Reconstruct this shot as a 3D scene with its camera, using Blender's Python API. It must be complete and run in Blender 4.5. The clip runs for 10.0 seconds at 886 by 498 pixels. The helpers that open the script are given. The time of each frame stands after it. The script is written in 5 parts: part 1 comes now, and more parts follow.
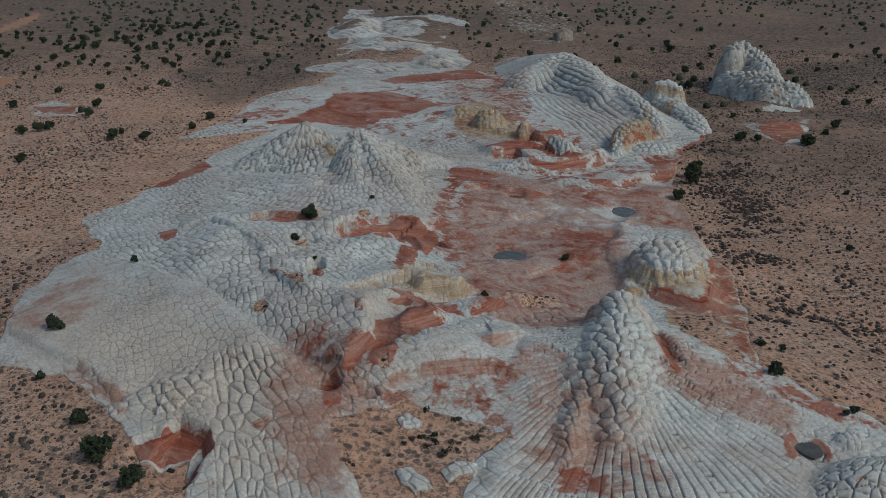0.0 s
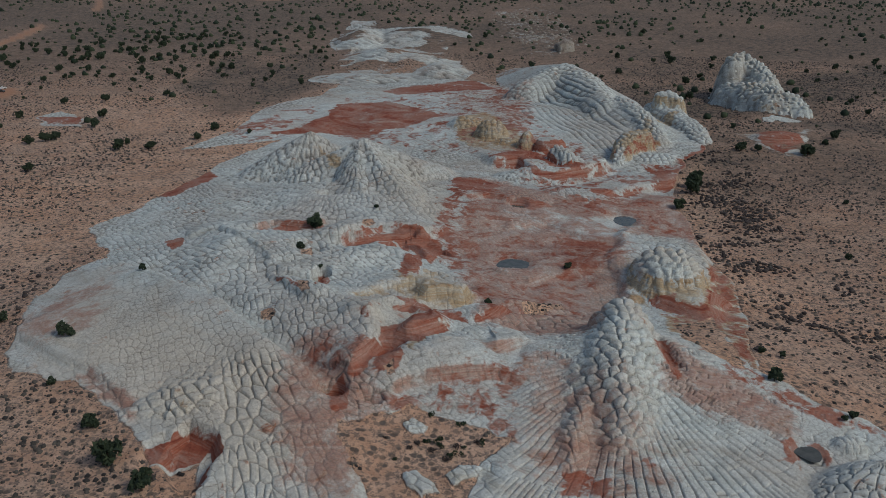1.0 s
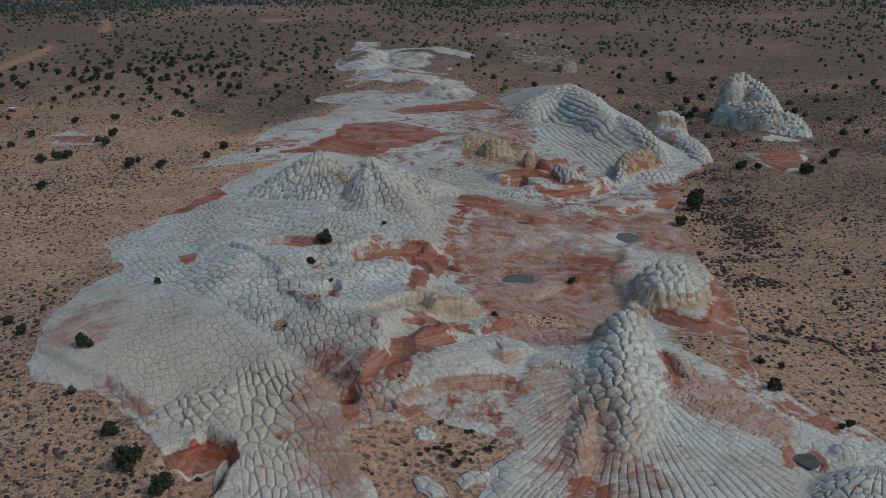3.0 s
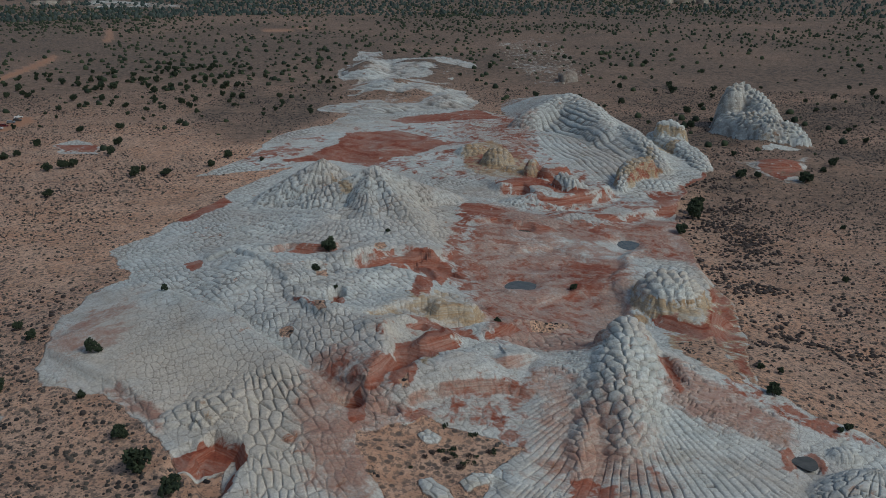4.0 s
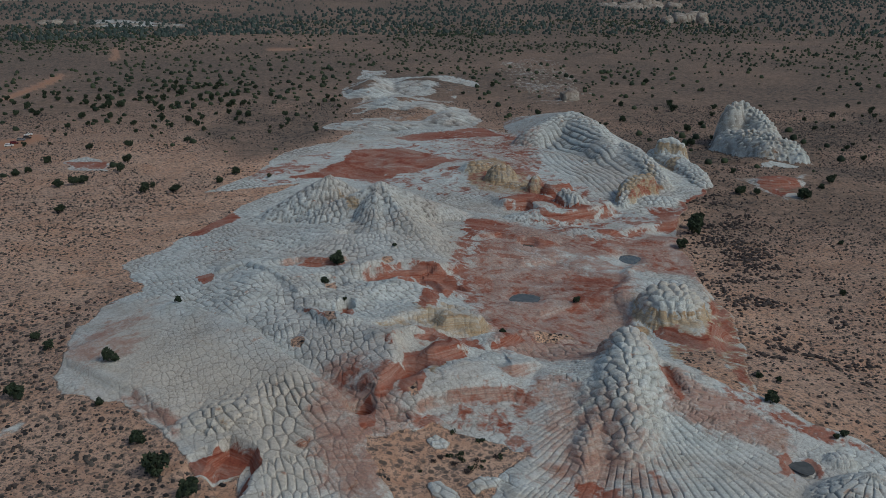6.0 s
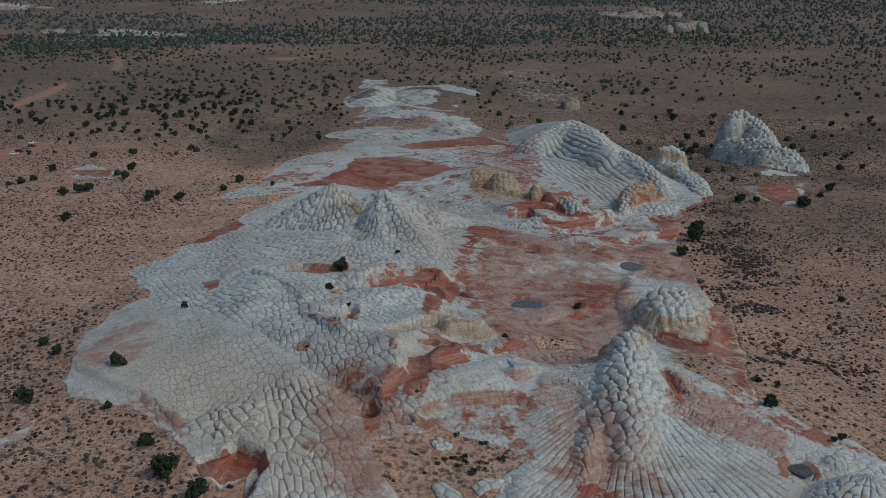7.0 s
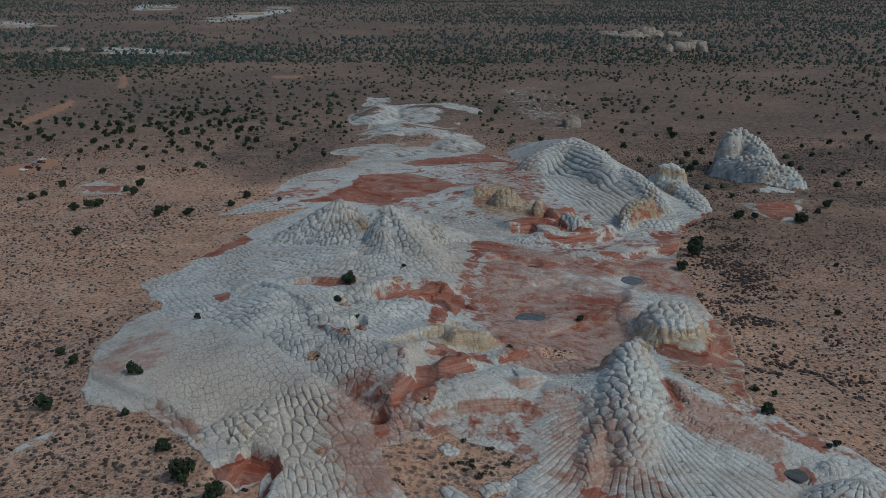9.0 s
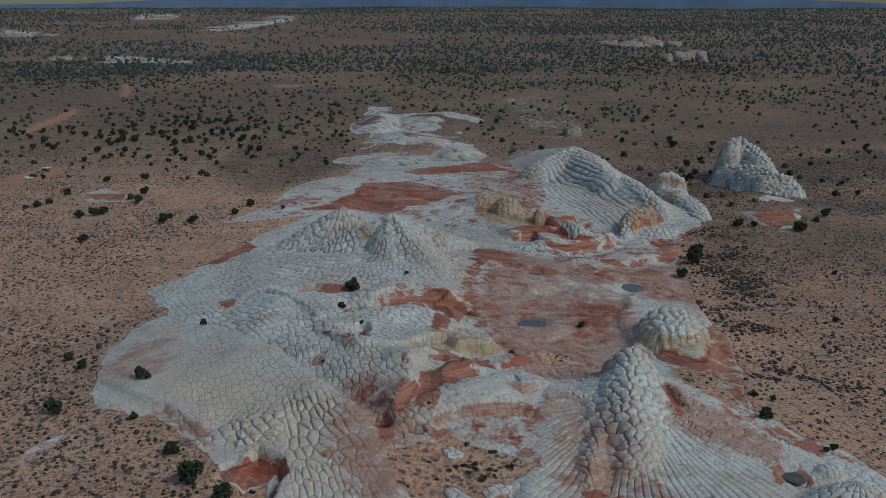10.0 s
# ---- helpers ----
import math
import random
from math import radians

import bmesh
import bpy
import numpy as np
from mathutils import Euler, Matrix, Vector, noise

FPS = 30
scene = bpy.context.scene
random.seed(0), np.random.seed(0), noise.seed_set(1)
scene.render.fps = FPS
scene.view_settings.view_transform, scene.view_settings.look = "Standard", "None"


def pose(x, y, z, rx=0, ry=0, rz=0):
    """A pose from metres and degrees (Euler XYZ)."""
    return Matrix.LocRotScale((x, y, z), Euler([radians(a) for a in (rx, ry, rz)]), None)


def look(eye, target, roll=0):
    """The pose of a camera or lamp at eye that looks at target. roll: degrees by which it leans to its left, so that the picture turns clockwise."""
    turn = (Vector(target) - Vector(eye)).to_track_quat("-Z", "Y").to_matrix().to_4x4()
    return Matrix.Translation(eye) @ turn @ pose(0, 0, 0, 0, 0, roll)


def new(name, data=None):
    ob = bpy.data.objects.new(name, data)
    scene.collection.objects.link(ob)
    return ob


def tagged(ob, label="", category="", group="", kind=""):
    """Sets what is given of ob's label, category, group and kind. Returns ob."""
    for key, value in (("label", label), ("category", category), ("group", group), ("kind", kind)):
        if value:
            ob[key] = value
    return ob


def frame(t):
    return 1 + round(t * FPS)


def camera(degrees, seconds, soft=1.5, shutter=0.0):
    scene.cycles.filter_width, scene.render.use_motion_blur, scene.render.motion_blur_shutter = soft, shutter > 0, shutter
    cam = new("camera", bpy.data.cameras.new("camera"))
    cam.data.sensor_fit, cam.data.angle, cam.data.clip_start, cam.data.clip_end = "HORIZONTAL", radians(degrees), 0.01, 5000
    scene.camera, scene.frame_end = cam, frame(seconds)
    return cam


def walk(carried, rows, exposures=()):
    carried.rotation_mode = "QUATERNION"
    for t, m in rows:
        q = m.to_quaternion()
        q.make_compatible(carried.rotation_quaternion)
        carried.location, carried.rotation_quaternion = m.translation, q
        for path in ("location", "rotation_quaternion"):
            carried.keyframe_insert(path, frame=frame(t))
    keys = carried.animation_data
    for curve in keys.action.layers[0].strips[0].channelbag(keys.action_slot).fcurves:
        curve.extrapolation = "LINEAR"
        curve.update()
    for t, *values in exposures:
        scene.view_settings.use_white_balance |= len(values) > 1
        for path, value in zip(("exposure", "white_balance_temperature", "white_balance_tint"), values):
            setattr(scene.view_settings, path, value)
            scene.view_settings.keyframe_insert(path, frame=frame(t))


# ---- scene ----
cam = camera(48.64, 10.0, soft=0.5)
# seconds, place in metres, then yaw, pitch and lean in degrees
ROWS = [
    (0.0, 3.24, 10.19, 93.18, 0.489, -19.608, -0.184),
    (1.0, 2.57, 7.02, 93.70, 0.559, -18.991, -0.191),
    (2.0, 1.92, 3.84, 94.14, 0.621, -18.399, -0.197),
    (3.0, 1.29, 0.61, 94.53, 0.676, -17.828, -0.200),
    (4.0, 0.65, -2.66, 94.88, 0.722, -17.275, -0.198),
    (5.0, 0.02, -6.00, 95.21, 0.761, -16.736, -0.190),
    (6.0, -0.63, -9.41, 95.54, 0.793, -16.208, -0.174),
    (7.0, -1.30, -12.92, 95.88, 0.817, -15.689, -0.149),
    (8.0, -1.99, -16.53, 96.26, 0.835, -15.173, -0.113),
    (9.0, -2.71, -20.25, 96.69, 0.846, -14.659, -0.065),
    (10.0, -3.47, -24.11, 97.18, 0.851, -14.142, -0.003),
]
walk(cam, [(t, pose(x, y, z, 0, 0, yaw) @ pose(0, 0, 0, 90 + pitch, 0, 0) @ pose(0, 0, 0, 0, 0, lean)) for t, x, y, z, yaw, pitch, lean in ROWS],
     exposures=((0.0, -0.40, 6400, 5), (10.0, -0.48, 6160, 4)))

# ---- light: a veiled low sun behind thin cloud ----
SUN_UP, SUN_TURN = 44.0, 122.0
world = bpy.data.worlds.new("world")
scene.world = world
world.use_nodes = True
wn = world.node_tree
sky = wn.nodes.new("ShaderNodeTexSky")
sky.sky_type, sky.sun_disc = "NISHITA", False
sky.sun_elevation, sky.sun_rotation = radians(SUN_UP), radians(SUN_TURN)
sky.dust_density, sky.ozone_density, sky.air_density = 1.6, 1.0, 1.1
wn.links.new(sky.outputs[0], wn.nodes["Background"].inputs[0])
wn.nodes["Background"].inputs[1].default_value = 0.1
sun_data = bpy.data.lights.new("sun", "SUN")
sun_data.energy, sun_data.angle, sun_data.color = 1.6, radians(16), (1.0, 0.94, 0.86)
sun = new("sun", sun_data)
sun.matrix_world = look((0, 0, 300), (-300 * math.sin(radians(SUN_TURN)), -300 * math.cos(radians(SUN_TURN)), 300 - 300 * math.tan(radians(SUN_UP))))


# ---- materials ----
def material(name, rough=0.9):
    m = bpy.data.materials.new(name)
    m.use_nodes = True
    n = m.node_tree.nodes
    n["Principled BSDF"].inputs["Roughness"].default_value = rough
    n["Principled BSDF"].inputs["Specular IOR Level"].default_value = 0.25
    return m, m.node_tree, n["Principled BSDF"]


def node(tree, kind, **inputs):
    n = tree.nodes.new("ShaderNode" + kind)
    for key, value in inputs.items():
        key = key.replace("_", " ")
        if hasattr(value, "is_output"):
            tree.links.new(value, n.inputs[key])
        else:
            n.inputs[key].default_value = value
    return n


def noise_at(tree, where, scale, detail=4.0, rough=0.55, warp=0.0):
    return node(tree, "TexNoise", Vector=where, Scale=scale, Detail=detail, Roughness=rough, Distortion=warp).outputs["Fac"]


def steps(tree, fac, *stops):
    r = tree.nodes.new("ShaderNodeValToRGB")
    tree.links.new(fac, r.inputs[0])
    e = r.color_ramp.elements
    while len(e) < len(stops):
        e.new(0.5)
    for k, (at, col) in enumerate(stops):
        e[k].position = at
        e[k].color = (*col, 1) if isinstance(col, tuple) else (col, col, col, 1)
    return r.outputs[0]


def blend(tree, fac, a, b, how="MIX"):
    m = tree.nodes.new("ShaderNodeMix")
    m.data_type, m.blend_type = "RGBA", how
    for value, slot in ((fac, m.inputs[0]), (a, m.inputs[6]), (b, m.inputs[7])):
        if hasattr(value, "is_output"):
            tree.links.new(value, slot)
        else:
            slot.default_value = value if not isinstance(value, tuple) else (*value, 1)
    return m.outputs[2]


def times(tree, a, b, how="MULTIPLY"):
    m = tree.nodes.new("ShaderNodeMath")
    m.operation = how
    for k, value in enumerate((a, b)):
        if hasattr(value, "is_output"):
            tree.links.new(value, m.inputs[k])
        else:
            m.inputs[k].default_value = value
    return m.outputs[0]


def bumped(tree, shader, height, strength, distance):
    b = node(tree, "Bump", Strength=strength, Distance=distance, Height=height)
    tree.links.new(b.outputs[0], shader.inputs["Normal"])


def attr(tree, name):
    a = tree.nodes.new("ShaderNodeAttribute")
    a.attribute_name = name
    return a.outputs["Fac"]


def land_material():
    """Sandstone and desert soil: the stain attributes red, gold and sand choose the beds, noise gives grain and streaks."""
    m, t, shader = material("sandstone_and_sand", 0.92)
    where = t.nodes.new("ShaderNodeTexCoord").outputs["Object"]
    red, gold, sand = attr(t, "red"), attr(t, "gold"), attr(t, "sand")
    big, mid, fine = noise_at(t, where, 0.035), noise_at(t, where, 0.22, 5), noise_at(t, where, 1.6, 6, 0.65)
    stretch = node(t, "Mapping", Vector=where, Rotation=(0.0, 0.0, 0.55), Scale=(0.2, 0.075, 0.6)).outputs[0]
    band = noise_at(t, stretch, 0.9, 8, 0.66, 3.2)
    # strata: thin level beds that show as contour lines
    layer = noise_at(t, node(t, "Mapping", Vector=where, Scale=(0.035, 0.035, 1.5)).outputs[0], 1.0, 7, 0.68, 1.4)
    line = t.nodes.new("ShaderNodeTexNoise")
    line.noise_dimensions = "1D"
    t.links.new(times(t, attr(t, "strata"), times(t, mid, 0.7), "ADD"), line.inputs["W"])
    line.inputs["Scale"].default_value, line.inputs["Detail"].default_value, line.inputs["Roughness"].default_value = 0.8, 5.0, 0.7
    folds = line.outputs["Fac"]
    band = times(t, times(t, band, 0.35), times(t, folds, 0.65), "ADD")
    band = times(t, times(t, times(t, band, 0.75), times(t, layer, 0.85), "ADD"), -0.30, "ADD")
    # white sandstone, cream to grey with a breath of pink
    swirl = noise_at(t, where, 0.09, 6, 0.62, 1.2)
    ragged = times(t, times(t, times(t, swirl, 2.0), times(t, noise_at(t, where, 0.33, 6, 0.65, 0.8), 1.6), "ADD"), -1.8, "ADD")
    white = steps(t, mid, (0.3, (0.50, 0.53, 0.515)), (0.5, (0.64, 0.675, 0.655)), (0.7, (0.73, 0.765, 0.745)))
    white = blend(t, times(t, steps(t, big, (0.42, 0.0), (0.66, 1.0)), 0.45), white, (0.52, 0.42, 0.35))
    white = blend(t, 0.5, white, steps(t, folds, (0.34, (0.84, 0.76, 0.69)), (0.46, 1.0), (0.7, (0.94, 0.96, 0.96))), "MULTIPLY")
    white = blend(t, 0.6, white, steps(t, layer, (0.36, (0.78, 0.74, 0.68)), (0.52, 1.0), (0.7, (0.93, 0.95, 0.95))), "MULTIPLY")
    white = blend(t, times(t, steps(t, times(t, attr(t, "warm"), times(t, ragged, 0.5), "ADD"), (0.1, 0.0), (0.9, 1.0)), 0.7), white, (0.60, 0.525, 0.43))
    # red beds, banded with pink and cream
    reds = steps(t, band, (0.30, (0.21, 0.048, 0.03)), (0.42, (0.32, 0.10, 0.06)), (0.52, (0.36, 0.165, 0.12)), (0.62, (0.40, 0.225, 0.175)), (0.74, (0.47, 0.36, 0.30)))
    golds = steps(t, band, (0.3, (0.38, 0.215, 0.095)), (0.48, (0.48, 0.345, 0.20)), (0.64, (0.54, 0.47, 0.36)))
    blush = steps(t, times(t, attr(t, "pink"), ragged, "ADD"), (0.28, 0.0), (0.75, 0.85))
    pinks = steps(t, band, (0.32, (0.34, 0.15, 0.11)), (0.46, (0.42, 0.24, 0.185)), (0.62, (0.52, 0.40, 0.335)))
    white = blend(t, blush, white, pinks)
    rmask = steps(t, times(t, red, ragged, "ADD"), (0.38, 0.0), (0.64, 1.0))
    # thin rusty seams that wander through the white beds
    seam = steps(t, noise_at(t, stretch, 0.5, 7, 0.6, 4.0), (0.46, 0.0), (0.5, 0.55), (0.54, 0.0))
    white = blend(t, times(t, seam, times(t, attr(t, "pink"), 1.0)), white, (0.42, 0.24, 0.165))
    gmask = steps(t, times(t, gold, ragged, "ADD"), (0.36, 0.0), (0.7, 0.92))
    rock = blend(t, gmask, white, golds)
    rock = blend(t, rmask, rock, reds)
    # desert soil: orange-tan sand, greyer under sage and litter
    soil = steps(t, mid, (0.25, (0.52, 0.275, 0.165)), (0.5, (0.68, 0.40, 0.26)), (0.75, (0.75, 0.50, 0.36)))
    soil = blend(t, times(t, steps(t, noise_at(t, where, 0.05, 6, 0.68), (0.45, 0.0), (0.60, 1.0)), 0.65), soil, (0.82, 0.54, 0.38))
    litter = steps(t, noise_at(t, where, 0.016, 6, 0.62), (0.40, 0.0), (0.62, 1.0))
    soil = blend(t, times(t, litter, 0.35), soil, (0.36, 0.29, 0.245))
    specks = steps(t, noise_at(t, where, 0.9, 4, 0.7), (0.50, 0.0), (0.56, 1.0))
    dots = t.nodes.new("ShaderNodeTexVoronoi")
    t.links.new(where, dots.inputs["Vector"])
    dots.inputs["Scale"].default_value = 0.5
    tiny = times(t, steps(t, dots.outputs["Distance"], (0.24, 1.0), (0.36, 0.0)), steps(t, noise_at(t, where, 0.06, 5, 0.65), (0.38, 0.0), (0.52, 1.0)))
    soil = blend(t, times(t, tiny, 0.85), soil, (0.07, 0.064, 0.058))
    scrub = t.nodes.new("ShaderNodeTexVoronoi")
    t.links.new(where, scrub.inputs["Vector"])
    scrub.inputs["Scale"].default_value = 1.35
    bits = times(t, steps(t, scrub.outputs["Distance"], (0.2, 1.0), (0.36, 0.0)), steps(t, noise_at(t, where, 0.11, 5, 0.65), (0.40, 0.0), (0.56, 1.0)))
    soil = blend(t, times(t, bits, 0.85), soil, (0.09, 0.082, 0.075))
    cover = attr(t, "sage")
    soil = blend(t, times(t, specks, 0.7), soil, (0.16, 0.13, 0.115))
    soil = blend(t, cover, soil, blend(t, 0.6, steps(t, noise_at(t, where, 0.05, 6, 0.7), (0.35, (0.08, 0.076, 0.066)), (0.62, (0.22, 0.155, 0.12))), steps(t, noise_at(t, where, 0.28, 5, 0.75), (0.42, (0.04, 0.042, 0.038)), (0.57, (0.31, 0.215, 0.16)))))
    soil = blend(t, attr(t, "track"), soil, (0.47, 0.25, 0.155))
    smask = steps(t, times(t, sand, times(t, ragged, 0.7), "ADD"), (0.35, 0.0), (0.6, 1.0))
    # soil and lichen in the joints; the same dark brown paints in groove shade
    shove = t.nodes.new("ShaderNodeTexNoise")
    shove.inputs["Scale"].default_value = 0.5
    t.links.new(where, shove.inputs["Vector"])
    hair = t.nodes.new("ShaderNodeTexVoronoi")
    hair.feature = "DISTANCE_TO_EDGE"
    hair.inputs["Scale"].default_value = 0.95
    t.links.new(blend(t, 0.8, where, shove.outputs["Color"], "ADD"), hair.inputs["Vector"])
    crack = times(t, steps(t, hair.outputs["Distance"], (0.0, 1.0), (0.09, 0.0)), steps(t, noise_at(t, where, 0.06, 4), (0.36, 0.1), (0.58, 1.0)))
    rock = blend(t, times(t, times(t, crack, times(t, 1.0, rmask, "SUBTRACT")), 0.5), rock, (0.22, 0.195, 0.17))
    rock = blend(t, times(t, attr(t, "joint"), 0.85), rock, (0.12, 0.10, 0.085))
    grit = noise_at(t, where, 6.0, 4, 0.7)
    rock = blend(t, 0.5, rock, steps(t, fine, (0.34, 0.5), (0.62, 1.0)), "MULTIPLY")
    rock = blend(t, 0.22, rock, steps(t, grit, (0.36, 0.45), (0.6, 1.0)), "MULTIPLY")
    soil = blend(t, 0.4, soil, steps(t, fine, (0.32, 0.5), (0.62, 1.0)), "MULTIPLY")
    soil = blend(t, 0.4, soil, steps(t, grit, (0.36, 0.45), (0.6, 1.0)), "MULTIPLY")
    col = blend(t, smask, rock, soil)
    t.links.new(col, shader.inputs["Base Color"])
    bumped(t, shader, times(t, times(t, fine, times(t, grit, 0.35), "ADD"), times(t, times(t, smask, 0.85), 0.15, "ADD")), 1.0, 0.35)
    return m


LAND = land_material()


# ---- the shape of the land ----
def lattice(ix, iy, seed):
    h = (ix.astype(np.int64) * 374761393 + iy.astype(np.int64) * 668265263 + seed * 974634541) & 0xFFFFFFFF
    h = ((h ^ (h >> 13)) * 1274126177) & 0xFFFFFFFF
    return ((h ^ (h >> 16)) & 0xFFFFFF) / 16777216.0


def waves(x, y, size, seed, octaves=4, gain=0.5):
    """Smooth noise from -1 to 1 with waves of the given size."""
    total, amp, norm = np.zeros_like(x), 1.0, 0.0
    for k in range(octaves):
        u, v = x / size, y / size
        ix, iy = np.floor(u), np.floor(v)
        fx, fy = u - ix, v - iy
        fx, fy = fx * fx * (3 - 2 * fx), fy * fy * (3 - 2 * fy)
        a, b = lattice(ix, iy, seed + k), lattice(ix + 1, iy, seed + k)
        c, d = lattice(ix, iy + 1, seed + k), lattice(ix + 1, iy + 1, seed + k)
        total += amp * (2 * (a + (b - a) * fx + (c - a) * fy + (a - b - c + d) * fx * fy) - 1)
        norm, amp, size = norm + amp, amp * gain, size * 0.5
    return total / norm


def cells(u, v, seed):
    """Distance to the border of a cell in a field of one jittered point to each unit square, and the cell's own random number."""
    def site(cu, cv):
        return cu + 0.5 + 0.7 * (lattice(cu, cv, seed) - 0.5), cv + 0.5 + 0.7 * (lattice(cu, cv, seed + 1) - 0.5)

    iu, iv = np.floor(u), np.floor(v)
    near, bu, bv, bx, by = np.full_like(u, 9.0), iu.copy(), iv.copy(), u.copy(), v.copy()
    around = [(du, dv) for du in (-1, 0, 1) for dv in (-1, 0, 1)]
    for du, dv in around:
        sx, sy = site(iu + du, iv + dv)
        d = (sx - u) ** 2 + (sy - v) ** 2
        closer = d < near
        near = np.where(closer, d, near)
        bu, bv = np.where(closer, iu + du, bu), np.where(closer, iv + dv, bv)
        bx, by = np.where(closer, sx, bx), np.where(closer, sy, by)
    edge = np.full_like(u, 9.0)
    for du, dv in around:
        if du or dv:
            sx, sy = site(bu + du, bv + dv)
            ex, ey = sx - bx, sy - by
            edge = np.minimum(edge, ((0.5 * (sx + bx) - u) * ex + (0.5 * (sy + by) - v) * ey) / np.hypot(ex, ey))
    return np.maximum(edge, 0), lattice(bu, bv, seed + 2)


def bricks(u, v, seed, slim):
    """The same for strips that run along v, broken by cross joints that are staggered from strip to strip. slim: length over width."""
    iu = np.floor(u)
    fu = u - iu
    w = v * (0.75 + 0.6 * lattice(iu, iu * 0, seed)) + 9 * lattice(iu, iu * 0, seed + 1)
    w = w + 0.22 * np.sin(6.283 * w + 6.283 * lattice(iu, iu * 0, seed + 3))
    iv = np.floor(w)
    fv = w - iv
    side, cross = np.minimum(fu, 1 - fu) + 1e-4, np.minimum(fv, 1 - fv) * min(slim, 3.0) + 1e-4
    # a cross joint here and there is missing
    gap = lattice(iu, np.where(fv < 0.5, iv, iv + 1), seed + 4) < 0.22
    cross = np.where(gap, cross + 0.35, cross)
    return (side ** -5.0 + cross ** -5.0) ** -0.2, lattice(iu, iv, seed + 2)


def smooth(a, b, x):
    t = np.clip((x - a) / (b - a), 0, 1)
    return t * t * (3 - 2 * t)


def inside(outline, x, y, soft):
    """1 inside a closed outline, 0 outside, with an edge that is soft by so many metres."""
    p = np.array(outline, float)
    lo, hi = p.min(0) - 2 * soft, p.max(0) + 2 * soft
    out = np.zeros_like(x)
    pick = (x > lo[0]) & (x < hi[0]) & (y > lo[1]) & (y < hi[1])
    px, py = x[pick], y[pick]
    far, odd = np.full(px.shape, 1e9), np.zeros(px.shape, bool)
    for (ax, ay), (bx, by) in zip(p, np.roll(p, -1, 0)):
        ex, ey = bx - ax, by - ay
        t = np.clip(((px - ax) * ex + (py - ay) * ey) / (ex * ex + ey * ey + 1e-9), 0, 1)
        far = np.minimum(far, np.hypot(px - ax - t * ex, py - ay - t * ey))
        if ey:
            odd ^= ((ay > py) != (by > py)) & (px < ax + (py - ay) * ex / ey)
    out[pick] = smooth(-soft, soft, np.where(odd, far, -far))
    return out


# one sheet, in rings and rays: fine where the outcrop lies, coarse all round it and out to the horizon
fan = np.radians(np.r_[np.linspace(-180, -38, 36)[:-1], np.arange(-38.0, -28.0, 0.12), np.arange(-28.0, 28.0, 0.048), np.arange(28.0, 38.0, 0.12), np.linspace(38, 180, 36)])
rings = [0.0, 30.0, 60.0, 90.0, 110.0, 122.0]
while rings[-1] < 4900:
    r = rings[-1]
    step = 1.42 * r * r / 163000.0
    if r > 300:
        step = min(step, 0.85 if r < 370 else 0.55 if r < 570 else 1.8 if r < 830 else 9e9)
    if r > 830:
        step = 0.008 * r
    rings.append(r + step)
rings = np.array(rings)
X = np.sin(fan)[None, :] * rings[:, None]
Y = np.cos(fan)[None, :] * rings[:, None]
# ragged natural edges: outlines are read at a slightly shifted place
WX, WY = X + 2.2 * waves(X, Y, 9.0, 11), Y + 3.0 * waves(X, Y, 9.0, 12)

# the plain: a touch higher to one side, rising to low hills far away
plain = -3.2 * np.tanh(X / 90) * np.exp(-(Y / 480) ** 2) + 0.7 * waves(X, Y, 60, 21) * smooth(60, 200, rings)[:, None]
far_off = smooth(1200, 4900, rings)[:, None]
plain = plain + far_off * (72 + 10 * waves(X, Y, 900, 22)) + smooth(500, 2000, rings)[:, None] * 5 * waves(X, Y, 320, 23)
H = plain.copy()


def near_to(x, y, reach):
    """The part of the sheet within reach of a place."""
    return np.nonzero((np.abs(X - x) < reach) & (np.abs(Y - y) < reach))


def swell(x, y, along, across, turn, rise, p=2.0):
    """A broad rise or hollow added to the land."""
    at = near_to(x, y, 2.6 * max(along, across))
    c, s = math.cos(radians(turn)), math.sin(radians(turn))
    dx, dy = X[at] - x, Y[at] - y
    H[at] += rise * np.exp(-(np.hypot((dx * c + dy * s) / along, (dy * c - dx * s) / across) ** p))


def along_line(points, reach):
    """For the sheet near a line of (x, y, size): which part, distance, side (left of its way is positive), size, and length run."""
    p = np.array(points, float)
    lo, hi = p[:, :2].min(0) - reach, p[:, :2].max(0) + reach
    at = np.nonzero((X > lo[0]) & (X < hi[0]) & (Y > lo[1]) & (Y < hi[1]))
    x, y = X[at] + 1.2 * waves(X[at], Y[at], 14, 13, 2), Y[at] + 1.6 * waves(X[at], Y[at], 14, 14, 2)
    far, side, size, run, done = np.full(x.shape, 1e9), np.ones(x.shape), np.zeros(x.shape), np.zeros(x.shape), 0.0
    for (ax, ay, az), (bx, by, bz) in zip(p, p[1:]):
        ex, ey = bx - ax, by - ay
        long_ = math.hypot(ex, ey)
        t = np.clip(((x - ax) * ex + (y - ay) * ey) / long_ ** 2, 0, 1)
        d = np.hypot(x - ax - t * ex, y - ay - t * ey)
        closer = d < far
        far = np.where(closer, d, far)
        side = np.where(closer, np.sign(ex * (y - ay) - ey * (x - ax)), side)
        size, run, done = np.where(closer, az + t * (bz - az), size), np.where(closer, done + t * long_, run), done + long_
    return at, far, side, size, run


